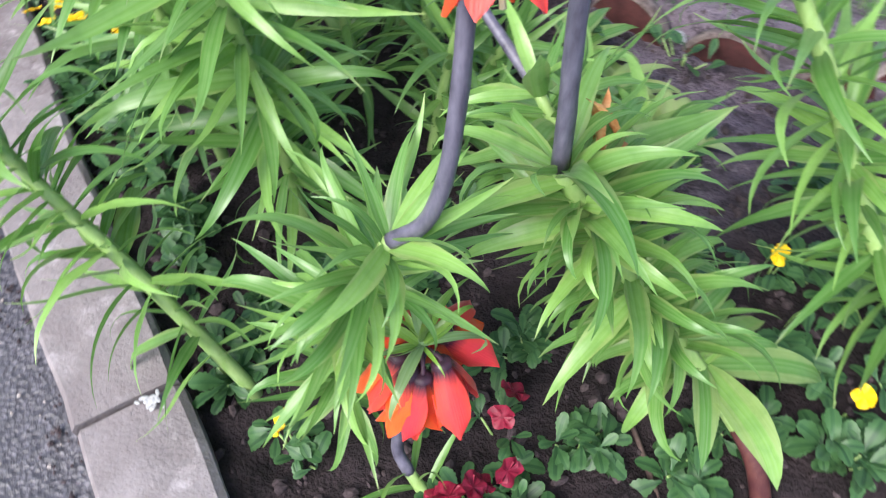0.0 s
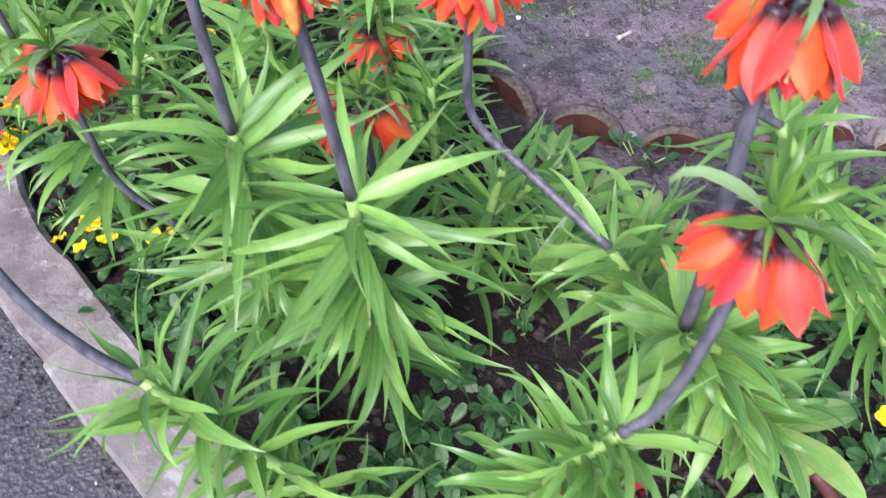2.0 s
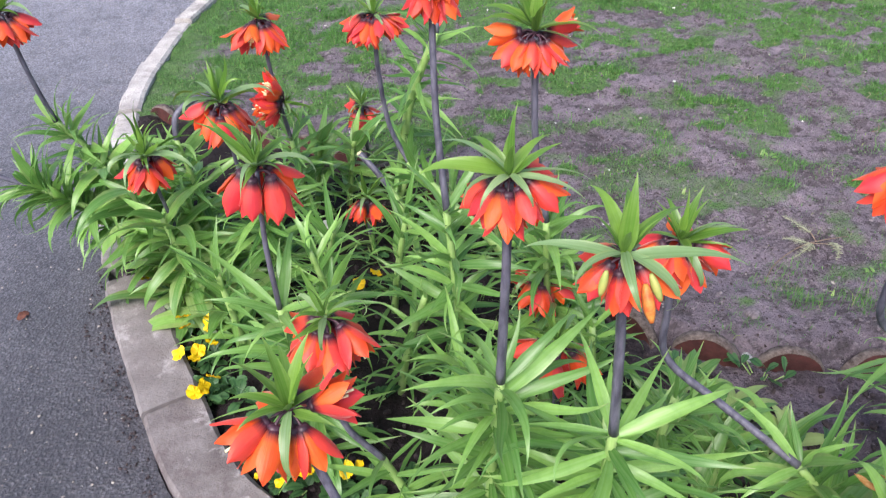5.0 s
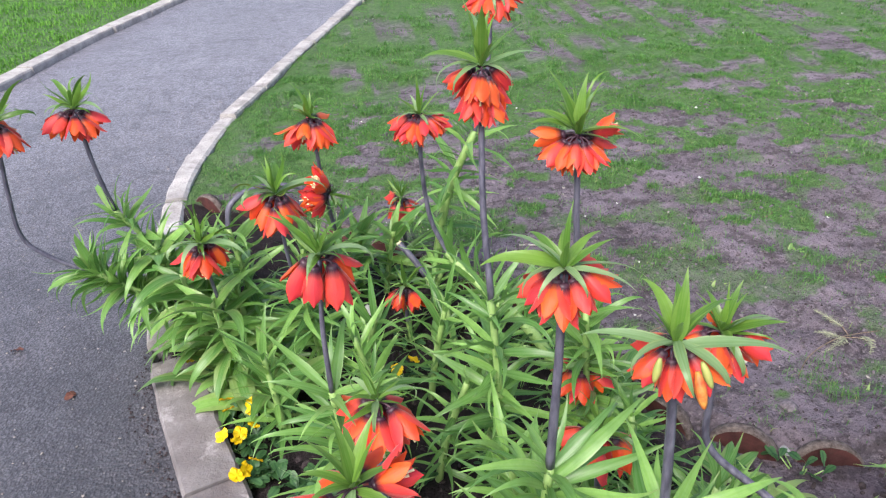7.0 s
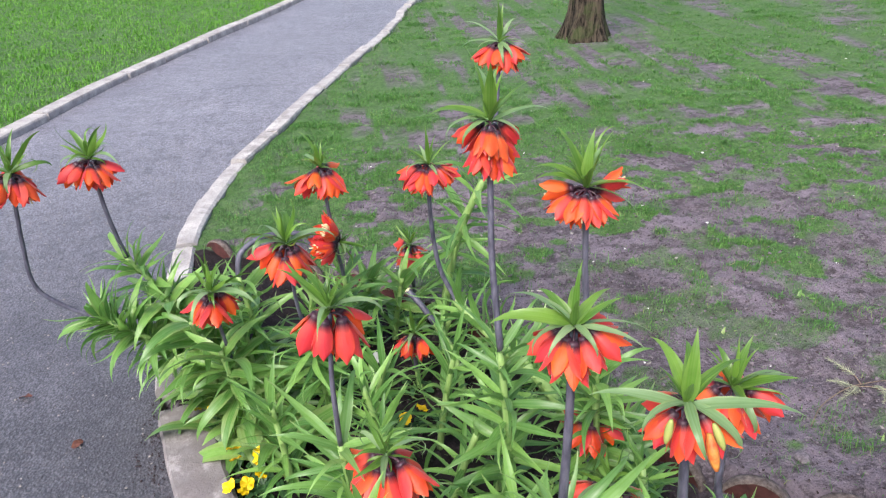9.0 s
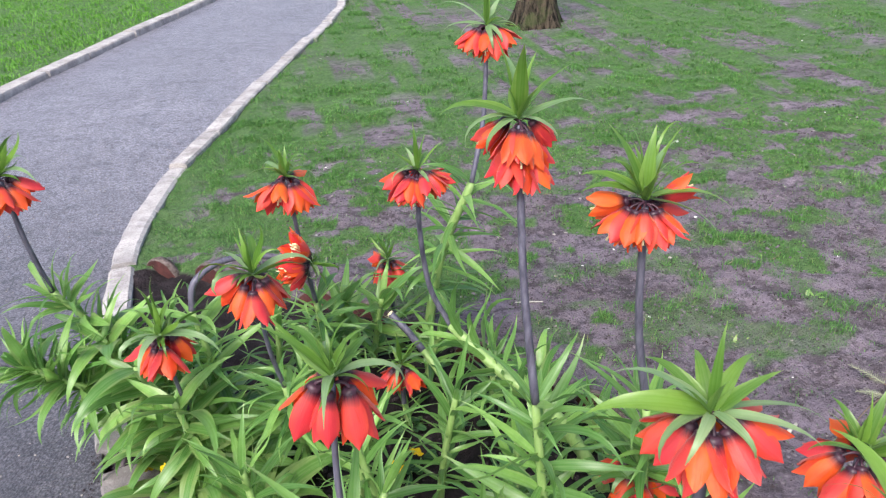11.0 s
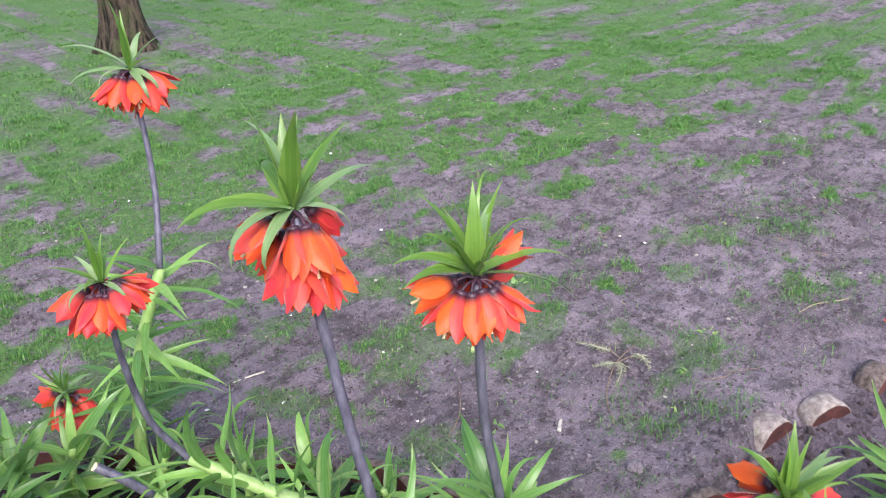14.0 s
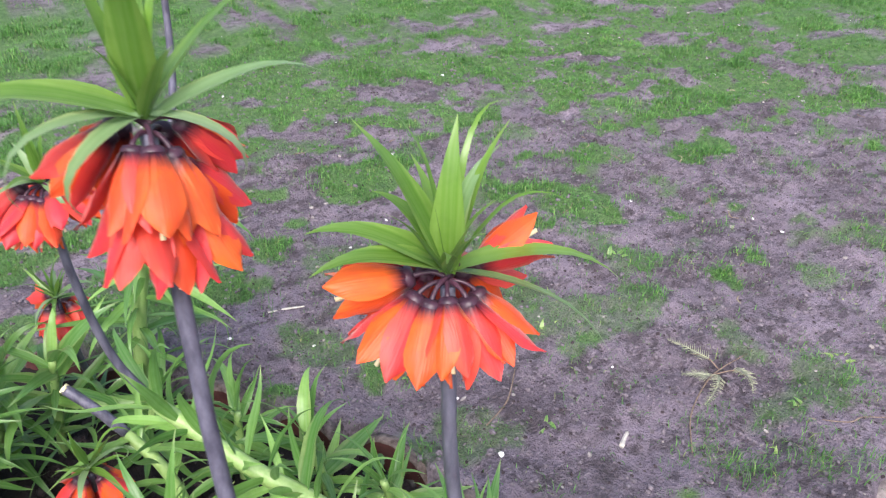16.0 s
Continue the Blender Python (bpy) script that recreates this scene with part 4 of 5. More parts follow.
crown_imperial((-0.20, 2.26, 0), [(-0.143, 2.24, 0.33), (-0.06, 2.20, 0.56)], [(-0.012, 2.25, 0.72), (0.010, 2.29, 0.925)], seed=19, leaves=46, leaf_len=0.19, thick=0.0135, meshes=LEAVES, rise=(0, 25), size=1.0,
               hang=((-150, 1, 0), (-108, 1, 0), (-70, 1, 0.004), (-30, 1, 0), (30, 1, 0), (100, 1, 0), (170, 2, 0)),
               fan=((-108, 82, 0.12, 4), (100, 85, 0.14, 4), (60, 75, 0.12, 4), (162, 45, 0.14, 6), (165, 12, 0.13, 6), (-100, 5, 0.11, 2), (-70, 0, 0.10, 2), (-18, 50, 0.12, 6), (-10, 25, 0.12, 2), (-20, 5, 0.12, 3), (180, 20, 0.10, 2), (30, 60, 0.10, 5), (-60, 40, 0.08, 1)))
crown_imperial((-0.47, 1.24, 0), [(-0.48, 1.22, 0.25), (-0.50, 1.20, 0.50)], [(-0.50, 1.20, 0.64), (-0.49, 1.205, 0.766)], dark=0.0043, seed=20, leaves=70, bells=5, crown=11, crown_len=0.09, tilts=(0, 1, 1))
crown_imperial((-0.56, 1.86, 0), [(-0.57, 1.83, 0.18), (-0.585, 1.80, 0.32)], [(-0.60, 1.76, 0.46), (-0.602, 1.74, 0.625)], dark=0.0046, seed=21, leaves=54, bells=7, crown=11, crown_len=0.11)
crown_imperial((-0.78, 1.90, 0), [(-0.79, 1.88, 0.12), (-0.80, 1.865, 0.24)], [(-0.805, 1.83, 0.38), (-0.80, 1.79, 0.492)], dark=0.0044, seed=22, leaves=44, bells=5, crown=11, crown_len=0.12, drooping=6)
crown_imperial((-0.90, 2.08, 0), [(-0.99, 2.06, 0.16), (-1.09, 2.04, 0.26), (-1.165, 2.04, 0.315)], [(-1.24, 2.04, 0.36), (-1.30, 2.03, 0.44), (-1.29, 2.02, 0.58), (-1.262, 2.01, 0.755)], seed=23, leaves=105, leaf_len=0.165, meshes=LANCES + LEAVES, rise=(15, 50), bells=6, crown=10, crown_len=0.11)
crown_imperial((-0.88, 2.20, 0), [(-0.98, 2.20, 0.2), (-1.10, 2.17, 0.43)], [(-1.115, 2.155, 0.57), (-1.120, 2.145, 0.732)], seed=24, leaves=70, leaf_len=0.165, meshes=LANCES + LEAVES, rise=(15, 50), bells=7, crown=12, crown_len=0.10)
crown_imperial((-0.70, 1.98, 0), [(-0.74, 1.97, 0.25), (-0.765, 1.97, 0.44)], [(-0.75, 1.985, 0.50), (-0.69, 2.02, 0.525), (-0.60, 2.05, 0.51), (-0.50, 2.06, 0.47)], seed=25, leaves=44, leaf_len=0.18, bells=8, crown=6, crown_len=0.08, drooping=2, head_up=0.1, dark=0.0075,
               label="crown imperial lily whose dark stem arches over sideways")
crown_imperial((-0.26, 2.31, 0), [(-0.27, 2.30, 0.06), (-0.275, 2.295, 0.12)], [(-0.28, 2.29, 0.2), (-0.284, 2.28, 0.32)], seed=26, leaves=18, leaf_len=0.12, bells=5, crown=9, crown_len=0.09, size=0.85)
crown_imperial((-0.30, 1.95, 0), [(-0.305, 1.96, 0.04), (-0.31, 1.965, 0.08)], [(-0.31, 1.97, 0.12), (-0.31, 1.97, 0.19)], seed=27, leaves=14, leaf_len=0.13, bells=6, crown=8, crown_len=0.09, size=0.9)
crown_imperial((-0.01, 1.14, 0), [(-0.02, 1.13, 0.1), (-0.03, 1.12, 0.2)], [(-0.035, 1.11, 0.3), (-0.04, 1.105, 0.41)], seed=28, leaves=26, leaf_len=0.15, bells=6, crown=9, crown_len=0.09)
crown_imperial((0.02, 1.38, 0), [(0.015, 1.36, 0.08), (0.01, 1.35, 0.18)], [(0.005, 1.34, 0.27), (0.002, 1.335, 0.37)], seed=29, leaves=22, leaf_len=0.14, bells=5, crown=8, crown_len=0.09, size=0.9)
crown_imperial((0.22, 0.44, 0), [(0.19, 0.47, 0.03), (0.165, 0.49, 0.06)], [(0.15, 0.507, 0.1), (0.165, 0.525, 0.2), (0.179, 0.532, 0.31)], seed=30, leaves=8, leaf_len=0.11, bells=6, crown=6, crown_len=0.08, size=1.1, dark=0.007,
               label="short crown imperial lily with orange bells under taller leaves")
crown_imperial((0.08, 0.56, 0), [(0.09, 0.55, 0.2), (0.12, 0.545, 0.37), (0.159, 0.534, 0.483)], [(0.188, 0.537, 0.515), (0.203, 0.545, 0.60), (0.209, 0.555, 0.760)], seed=31, turn=25, leaves=100, leaf_len=0.125, meshes=LANCES[:4] + LEAVES, bells=6, crown=9, crown_len=0.085, tilts=(0, 0, 1), size=0.82, rise=(0, 50), gape=(8, 16))
crown_imperial((0.598, 0.508, 0), [(0.56, 0.56, 0.08), (0.485, 0.633, 0.137), (0.36, 0.66, 0.30), (0.285, 0.663, 0.43)], [(0.275, 0.675, 0.60), (0.27, 0.70, 0.74), (0.29, 0.72, 0.82)], seed=32, leaves=104, leaf_len=0.145, meshes=LANCES, bells=7, crown=12, crown_len=0.10, dark=0.0075, thick=0.011, red_foot=0.33, u0=0.54, withered=8, tilts=(1, 1, 2), whorl=((0.49, 0.635, 0.135), 7, 0.15))
crown_imperial((0.82, 0.74, 0), [(0.745, 0.79, 0.12), (0.672, 0.86, 0.215), (0.607, 0.90, 0.321), (0.53, 0.955, 0.425)], [(0.47, 0.957, 0.47), (0.42, 0.955, 0.53), (0.41, 0.955, 0.62), (0.40, 0.96, 0.79)], seed=33, leaves=84, leaf_len=0.185, meshes=LANCES[:1] + LEAVES, bells=8, crown=13, crown_len=0.10, blades=WIDE_CROWNS, thick=0.012)
crown_imperial((-0.05, 0.58, 0), [(-0.161, 0.632, 0.187), (-0.25, 0.67, 0.30), (-0.322, 0.707, 0.394)], [(-0.37, 0.73, 0.44), (-0.41, 0.755, 0.52), (-0.462, 0.825, 0.657)], seed=34, leaves=68, leaf_len=0.15, meshes=LANCES[:4] + LEAVES, u0=0.14,
               size=0.88, hang=((197, 3, 0), (-125, 2, 0), (-62, 2, 0.004), (8, 4, 0), (22, 3, 0), (62, 3, 0), (-78, 1, 0.004), (125, 2, 0)),
               fan=((107, 70, 0.105, 0), (150, 55, 0.095, 0), (60, 60, 0.10, 0), (195, 12, 0.09, 6), (-105, -4, 0.11, 2), (-40, 12, 0.065, 0), (17, 30, 0.075, 1), (-73, 60, 0.07, 0), (-150, 35, 0.075, 1), (90, 45, 0.10, 1), (20, 65, 0.09, 4), (170, 40, 0.08, 1)))


for i, (x, y, h, lean) in enumerate([(-0.79, 1.84, 0.30, -0.03), (-0.87, 1.96, 0.32, -0.04), (-0.95, 2.10, 0.32, -0.05)]):
    crown_imperial((x, y, 0), [(x + lean * 0.3, y, h * 0.5), (x + lean, y, h)], seed=90 + i, leaves=36, leaf_len=0.22, meshes=BROAD[:2] + LANCES, u0=0.15, rise=(5, 40), label="leafy green crown imperial shoot with broad drooping leaves")
for i, (x, y, h) in enumerate([(-0.36, 2.22, 0.26), (-0.46, 2.26, 0.24)]):
    crown_imperial((x, y, 0), [(x + 0.02, y, h * 0.5), (x + 0.04, y - 0.03, h)], seed=100 + i, leaves=30, leaf_len=0.19, meshes=LANCES + LEAVES, u0=0.1, rise=(20, 60), label="leafy green crown imperial shoot without a flower")


# shoots without a flower, which fill the bed between the others
SHOOTS = [(0.12, 1.02, 0.30), (0.17, 1.14, 0.20), (0.09, 1.20, 0.30), (-0.30, 1.42, 0.34), (-0.16, 1.52, 0.30), (-0.40, 1.56, 0.34), (-0.28, 1.70, 0.30),
          (0.13, 1.38, 0.24), (-0.14, 1.14, 0.36), (-0.50, 1.44, 0.30), (-0.46, 1.74, 0.30), (-0.66, 1.62, 0.26),
          (-0.62, 2.14, 0.26), (-0.92, 2.32, 0.22), (0.86, 0.98, 0.24), (-0.84, 2.02, 0.28),
          (-0.94, 2.16, 0.26), (-0.74, 1.88, 0.30), (-0.58, 1.98, 0.28), (0.13, 1.74, 0.15), (0.05, 1.86, 0.16), (-0.07, 1.99, 0.16), (0.20, 1.58, 0.14), (-0.22, 2.14, 0.16)]
for i, (x, y, h) in enumerate(SHOOTS):
    a = rnd.uniform(0, 6.28)
    d = V((math.cos(a), math.sin(a), 0)) * rnd.uniform(0.02, 0.09)
    crown_imperial((x, y, 0), [V((x, y, h * 0.5)) + d * 0.4, V((x, y, h)) + d], seed=60 + i, leaves=40 if h > 0.17 else 26, meshes=None if h > 0.17 else LANCES + LEAVES, leaf_len=rnd.uniform(0.14, 0.175), u0=0.1, rise=(20, 68), label="leafy green crown imperial shoot without a flower")


def broad_clump(at, meshes, count, length, seed, label, name="tulip_clump"):
    r = random.Random(seed)
    root = thing(name, (*at, float(ground_z(np.array(at[0]), np.array(at[1])))), label, "plant")
    for k in range(count):
        m = pose(0.012 * math.cos(k), 0.012 * math.sin(k), -0.01, 0, -r.uniform(25, 75), 137.5 * k) @ pose(0, 0, 0, r.uniform(-20, 20), 0, 0) @ Matrix.Scale(length * r.uniform(0.7, 1.15), 4)
        place("leaf", r.choice(meshes), root, m)


broad_clump((0.42, 1.20), PALES, 9, 0.13, 1, "wilting pale green broad-leaved clump beside the log edging")
broad_clump((0.50, 1.12), PALES, 8, 0.13, 2, "wilting pale green broad-leaved clump beside the log edging")
broad_clump((0.34, 1.27), BROAD, 9, 0.16, 3, "broad green leaf clump beside the log edging")
for k, p in enumerate([(0.30, 1.09), (0.38, 1.01), (0.45, 1.07), (0.36, 1.16), (0.25, 1.00)]):
    broad_clump(p, LANCES, 10, 0.19, 50 + k, "broad upright green leaf clump beside the log edging")
broad_clump((-0.70, 1.74), BROAD, 15, 0.25, 5, "broad green drooping leaves beside the kerb")
broad_clump((-0.80, 1.86), BROAD, 16, 0.26, 6, "broad green drooping leaves beside the kerb")
broad_clump((-0.80, 2.06), BROAD, 15, 0.26, 7, "broad green drooping leaves beside the kerb")

for k, p in enumerate([(0.86, 1.50), (1.00, 1.56), (1.22, 1.62), (0.52, 1.80), (1.45, 1.75), (1.62, 2.0), (0.70, 2.05), (1.05, 2.2), (1.9, 1.9), (0.30, 2.1)]):
    broad_clump(p, (PALES, BROAD)[k % 2], 6 + k % 3, 0.028 + 0.004 * (k % 4), 40 + k, "tiny green seedling on the bare earth", "seedling")

# cut stem
root = thing("cut_stem", (-0.176, 1.910, 0), "green lily stem with a dark upper end cut off", "plant stem")
foot, joint, tip = V((-0.176, 1.910, 0)), V((-0.242, 2.030, 0.185)), V((-0.311, 2.091, 0.272))
low = [p - root.location for p in spline([foot, foot.lerp(joint, 0.55) + V((0.012, -0.008, 0.02)), joint], 6)]
place("leafy_stem", mesh_of("leafy_stem", *tube(low, [0.011, 0.0105, 0.010], 9), GREEN_STEM), root)
pts = [p - root.location for p in spline([joint, joint.lerp(tip, 0.5) + V((0, 0, 0.006)), tip], 6)]
place("stem", mesh_of("stem", *tube(pts, [0.0098, 0.0090, 0.0092], 9, 0.1), DARK_STEM), root, None, "dark purple cut stem")
place("cut_end", mesh_of("cut_end", *tube([pts[-1] + (pts[-1] - pts[-2]).normalized() * d for d in (-0.002, 0.004)], [0.0094, 0.0086], 9), CREAM), root, None, "pale cut end")
r = random.Random(44)
for k in range(14):
    u = 0.25 + 0.75 * k / 13
    p = low[min(int(u * (len(low) - 1)), len(low) - 1)]
    m = Matrix.Translation(p) @ pose(0, 0, 0, 0, -r.uniform(5, 60), 137.5 * k) @ pose(0.008, 0, 0, r.uniform(-35, 35), 0, 0) @ Matrix.Scale(r.uniform(0.11, 0.17), 4)
    place("leaf", r.choice(LEAVES), root, m)

# ---- pansies ----
def pansy_leaf(width, bend, phase):
    """An obovate leaf of length 1 with a scalloped edge and a sunken midrib."""
    n, verts, faces = 12, [], []
    for k in range(n + 1):
        u = k / n
        x = u - bend * 0.16 * u * u
        z = -bend * 0.45 * u * u
        w = width * (0.16 + 0.84 * math.sin(min(u / 0.66, 1) * math.pi / 2) ** 2 if u < 0.66 else math.sqrt(max(0.02, 1 - ((u - 0.66) / 0.36) ** 2)))
        w *= 1 + (0.10 if k % 2 else -0.08)
        up = 0.10 * w + 0.03 * math.sin(9 * u + phase)
        verts += [(x, w / 2, z + up), (x, 0, z), (x, -w / 2, z + up - 0.02 * math.cos(7 * u + phase))]
        if k:
            q = 3 * k
            faces += [(q - 3, q, q + 1, q - 2), (q - 2, q + 1, q + 2, q - 1)]
    return verts, faces


PANSIES = [mesh_of("leaf", *pansy_leaf(w, bd, ph), PANSY) for w, bd, ph in ((0.44, 0.4, 0.0), (0.50, 0.8, 1.3), (0.38, 0.2, 2.1), (0.46, 1.1, 3.9))]


def pansy_flower_mesh(material):
    pieces = []
    for az, w, l in ((90, 0.020, 0.015), (35, 0.017, 0.016), (145, 0.017, 0.016), (-50, 0.018, 0.015), (-130, 0.018, 0.015)):
        n, verts, faces = 9, [(0, 0, 0.001)], []
        for k in range(n):
            a = -1.9 + 3.8 * k / (n - 1)
            p = V((l * 0.45 + l * 0.55 * math.cos(a), w * 0.5 * math.sin(a), 0.0025 * math.cos(3 * a) + 0.003))
            verts.append(Matrix.Rotation(radians(az), 3, "Z") @ p)
        faces = [(0, k, k + 1) for k in range(1, n)]
        pieces.append((verts, faces))
    return mesh_of("bloom", *join(*pieces), material)


BLOOMS = {"yellow": pansy_flower_mesh(YELLOW), "white": pansy_flower_mesh(PAPER), "crimson": pansy_flower_mesh(CRIMSON)}


def pansy(at, seed, leaves=20, size=1.0, colour="", blooms=0):
    r = random.Random(seed)
    z = float(ground_z(np.array(at[0]), np.array(at[1])))
    label = "low pansy plant with %s blooms on dark soil" % colour if blooms else "low rosette of dark green pansy leaves on soil"
    root = thing("pansy", (*at, z), label, "bedding plant", "pansies in the bed")
    shoots = [(0, 0)] + [(r.uniform(-0.04, 0.04), r.uniform(-0.04, 0.04)) for _ in range(4)]
    for k in range(leaves):
        sx, sy = shoots[k % len(shoots)]
        h = r.uniform(0.0, 0.035) * size
        m = Matrix.Translation((sx * size, sy * size, h)) @ pose(0, 0, 0, 0, -r.uniform(0, 55), 137.5 * k + r.uniform(-30, 30)) @ pose(0.004, 0, 0, r.uniform(-25, 25), 0, 0) @ Matrix.Scale(r.uniform(0.024, 0.046) * size, 4)
        place("leaf", r.choice(PANSIES), root, m)
    for sx, sy in shoots:
        place("stem", mesh_of("stem", *tube([V((sx * 0.4, sy * 0.4, -0.01)), V((sx * size, sy * size, 0.022 * size))], [0.002, 0.0015], 5), GREEN_STEM), root)
    for k in range(blooms):
        sx, sy = shoots[k % len(shoots)]
        m = Matrix.Translation((sx + r.uniform(-0.02, 0.02), sy + r.uniform(-0.02, 0.02), 0.055 + r.uniform(0, 0.03))) @ pose(0, 0, 0, r.uniform(10, 60), r.uniform(-30, 30), r.uniform(0, 360)) @ Matrix.Scale(r.uniform(1.0, 1.4), 4)
        place("bloom", BLOOMS[colour], root, m, colour + " pansy bloom")


SPOTS = [(0.37, 0.56), (0.50, 0.555), (0.70, 0.58), (0.685, 0.45), (0.485, 0.455), (0.65, 0.71), (0.785, 0.775), (-0.09, 0.60), (0.33, 0.455), (-0.07, 0.69),
         (0.05, 0.88), (0.915, 0.94), (0.72, 1.03), (0.80, 0.66), (0.82, 0.53), (0.56, 0.36), (0.78, 0.40), (0.60, 0.62), (0.42, 0.37), (0.90, 0.82), (0.16, 0.62), (0.02, 0.68), (0.13, 0.74), (0.0, 0.79),
         (-0.32, 0.92), (-0.24, 0.84), (-0.39, 1.01), (-0.19, 0.76), (-0.46, 1.12), (-0.53, 1.32), (-0.60, 1.43), (0.30, 0.68), (0.92, 0.68), (0.90, 0.56), (0.72, 0.84), (-0.53, 1.27), (-0.46, 1.15), (-0.39, 1.05), (-0.49, 1.06), (-0.73, 1.61), (-0.69, 1.49)]
for i, p in enumerate(SPOTS):
    pansy(p, 100 + i, 42, 1.08)
for i, (x, y, c, n) in enumerate([(-0.76, 1.70, "yellow", 5), (-0.75, 1.60, "yellow", 4), (-0.74, 1.47, "yellow", 3), (-0.90, 1.86, "yellow", 2), (-0.58, 1.23, "yellow", 2), (-0.43, 1.17, "yellow", 2), (-0.33, 1.78, "yellow", 2),
                                  (-0.55, 1.19, "yellow", 3), (0.02, 0.51, "yellow", 1), (0.71, 0.645, "yellow", 1), (0.86, 0.73, "yellow", 2), (0.64, 0.85, "yellow", 1), (0.28, 0.55, "crimson", 3), (0.24, 0.48, "crimson", 4), (0.55, 0.615, "crimson", 2), (-0.84, 1.95, "yellow", 2), (-0.438, 2.035, "white", 2)]):
    pansy((x, y), 200 + i, 22, 1.0, c, n)
taken = list(SPOTS)
i = 0
while i < 34:
    x, y = rnd.uniform(-0.9, 0.6), rnd.uniform(0.7, 2.0)
    if not is_bed(np.array(x), np.array(y)) or x < float(kerb_x(y)) + 0.2 or min(math.hypot(x - a, y - b) for a, b in taken) < 0.11:
        continue
    taken.append((x, y))
    pansy((x, y), 300 + i, 12, 1.0)
    i += 1

# ---- litter ----
def stick(name, pts, radii, material, label, category):
    root = V(pts[0])
    ob = place(name, mesh_of(name, *tube([p - root for p in spline(pts, 4)], radii, 6, 0.3), material), None, Matrix.Translation(root))
    return tagged(ob, label, category)


def z_at(x, y):
    return float(ground_z(np.array(x), np.array(y)))


def lying(pts, r):
    return [(x, y, z_at(x, y) + r) for x, y in pts]


stick("litter_stick", lying([(0.600, 1.675), (0.618, 1.688), (0.640, 1.700)], 0.004), [0.006, 0.0045, 0.005], PALE_WOOD, "short whitish peeled stick on bare earth", "stick")
stick("litter_stick", lying([(0.14, 2.44), (0.185, 2.428), (0.225, 2.412)], 0.003), [0.002, 0.003, 0.002], PALE_WOOD, "thin whitish stick on bare earth", "stick")
stick("straw", lying([(1.50, 1.47), (1.58, 1.45), (1.68, 1.40), (1.75, 1.39)], 0.003), [0.0015, 0.002, 0.0015], STRAW, "dry yellow straw on the lawn edge", "straw")
stick("twig", lying([(0.43, 0.62), (0.46, 0.55), (0.47, 0.49), (0.46, 0.44)], 0.004), [0.0035, 0.004, 0.003], DARK_TWIG, "thin brown twig on the bed soil", "twig")
stick("twig", lying([(-1.10, 1.98), (-1.04, 2.0), (-0.97, 2.03)], 0.005), [0.003, 0.004, 0.003], TWIG, "thin brown twig by the kerb gap", "twig")
r = random.Random(12)
for k in range(26):
    x, y = r.uniform(0.5, 2.6), r.uniform(1.45, 3.6)
    a, l = r.uniform(0, 6.28), r.uniform(0.02, 0.07)
    if is_bed(np.array(x), np.array(y)):
        continue
    stick("twig", lying([(x, y), (x + l * 0.5 * math.cos(a), y + l * 0.5 * math.sin(a)), (x + l * math.cos(a + 0.4), y + l * math.sin(a + 0.4))], 0.002), [0.0015, 0.002, 0.001], r.choice((TWIG, STRAW)), "small dry twig on the bare earth", "twig")

# fallen conifer sprig
root = thing("fallen_sprig", (0.95, 1.73, z_at(0.95, 1.73)), "fallen dry twig with pale yellow-green conifer sprays", "twig")
for line in ([(0.706, 1.588), (0.784, 1.664), (0.877, 1.712), (0.949, 1.733), (1.051, 1.739)], [(0.949, 1.733), (0.947, 1.77), (0.93, 1.80)], [(0.93, 1.728), (0.98, 1.715), (0.99, 1.69)]):
    place("branch", mesh_of("branch", *tube([V(p) - root.location for p in spline(lying(line, 0.006), 4)], [0.0014, 0.0018, 0.0010], 6, 0.3), TWIG), root)


def spray(a, b, seed):
    """A feathery conifer shoot lying from a to b."""
    r = random.Random(seed)
    a, b = V((*a, z_at(*a) + 0.008)), V((*b, z_at(*b) + 0.006))
    d = b - a
    side = V((-d.y, d.x, 0)).normalized()
    mid = [a + d * f + side * 0.008 * math.sin(f * 3) + V((0, 0, 0.010 * math.sin(f * 3))) for f in (0, 0.25, 0.5, 0.75, 1.0)]
    pieces = [tube(mid, [0.0016, 0.0008], 5)]
    for q in range(22):
        f = q / 21
        c = a + d * f + side * 0.008 * math.sin(f * 3) + V((0, 0, 0.010 * math.sin(f * 3)))
        for sg in (-1, 1):
            reach = 0.020 * (1 - 0.75 * f) * r.uniform(0.6, 1.2)
            pieces.append(tube([c, c + d.normalized() * reach * 0.6 + side * sg * reach + V((0, 0, r.uniform(-0.002, 0.006)))], [0.0010, 0.0004], 4))
    place("spray", mesh_of("spray", *[join(*pieces)][0], SPRAY), root, Matrix.Translation(-root.location))


for k, (a, b) in enumerate((((0.947, 1.765), (0.925, 1.865)), ((0.905, 1.725), (0.865, 1.765)), ((0.925, 1.715), (0.835, 1.672)), ((0.985, 1.715), (0.955, 1.645)))):
    spray(a, b, k)
stick("twig", lying([(0.97, 1.53), (1.03, 1.474), (1.08, 1.47), (1.16, 1.43)], 0.003), [0.0012, 0.0016, 0.0010], TWIG, "thin bent dry stalk on the bare earth", "twig")
stick("twig", lying([(0.40, 1.86), (0.48, 1.90), (0.56, 1.98)], 0.003), [0.0015, 0.002, 0.001], TWIG, "thin bent dry stalk on the bare earth", "twig")


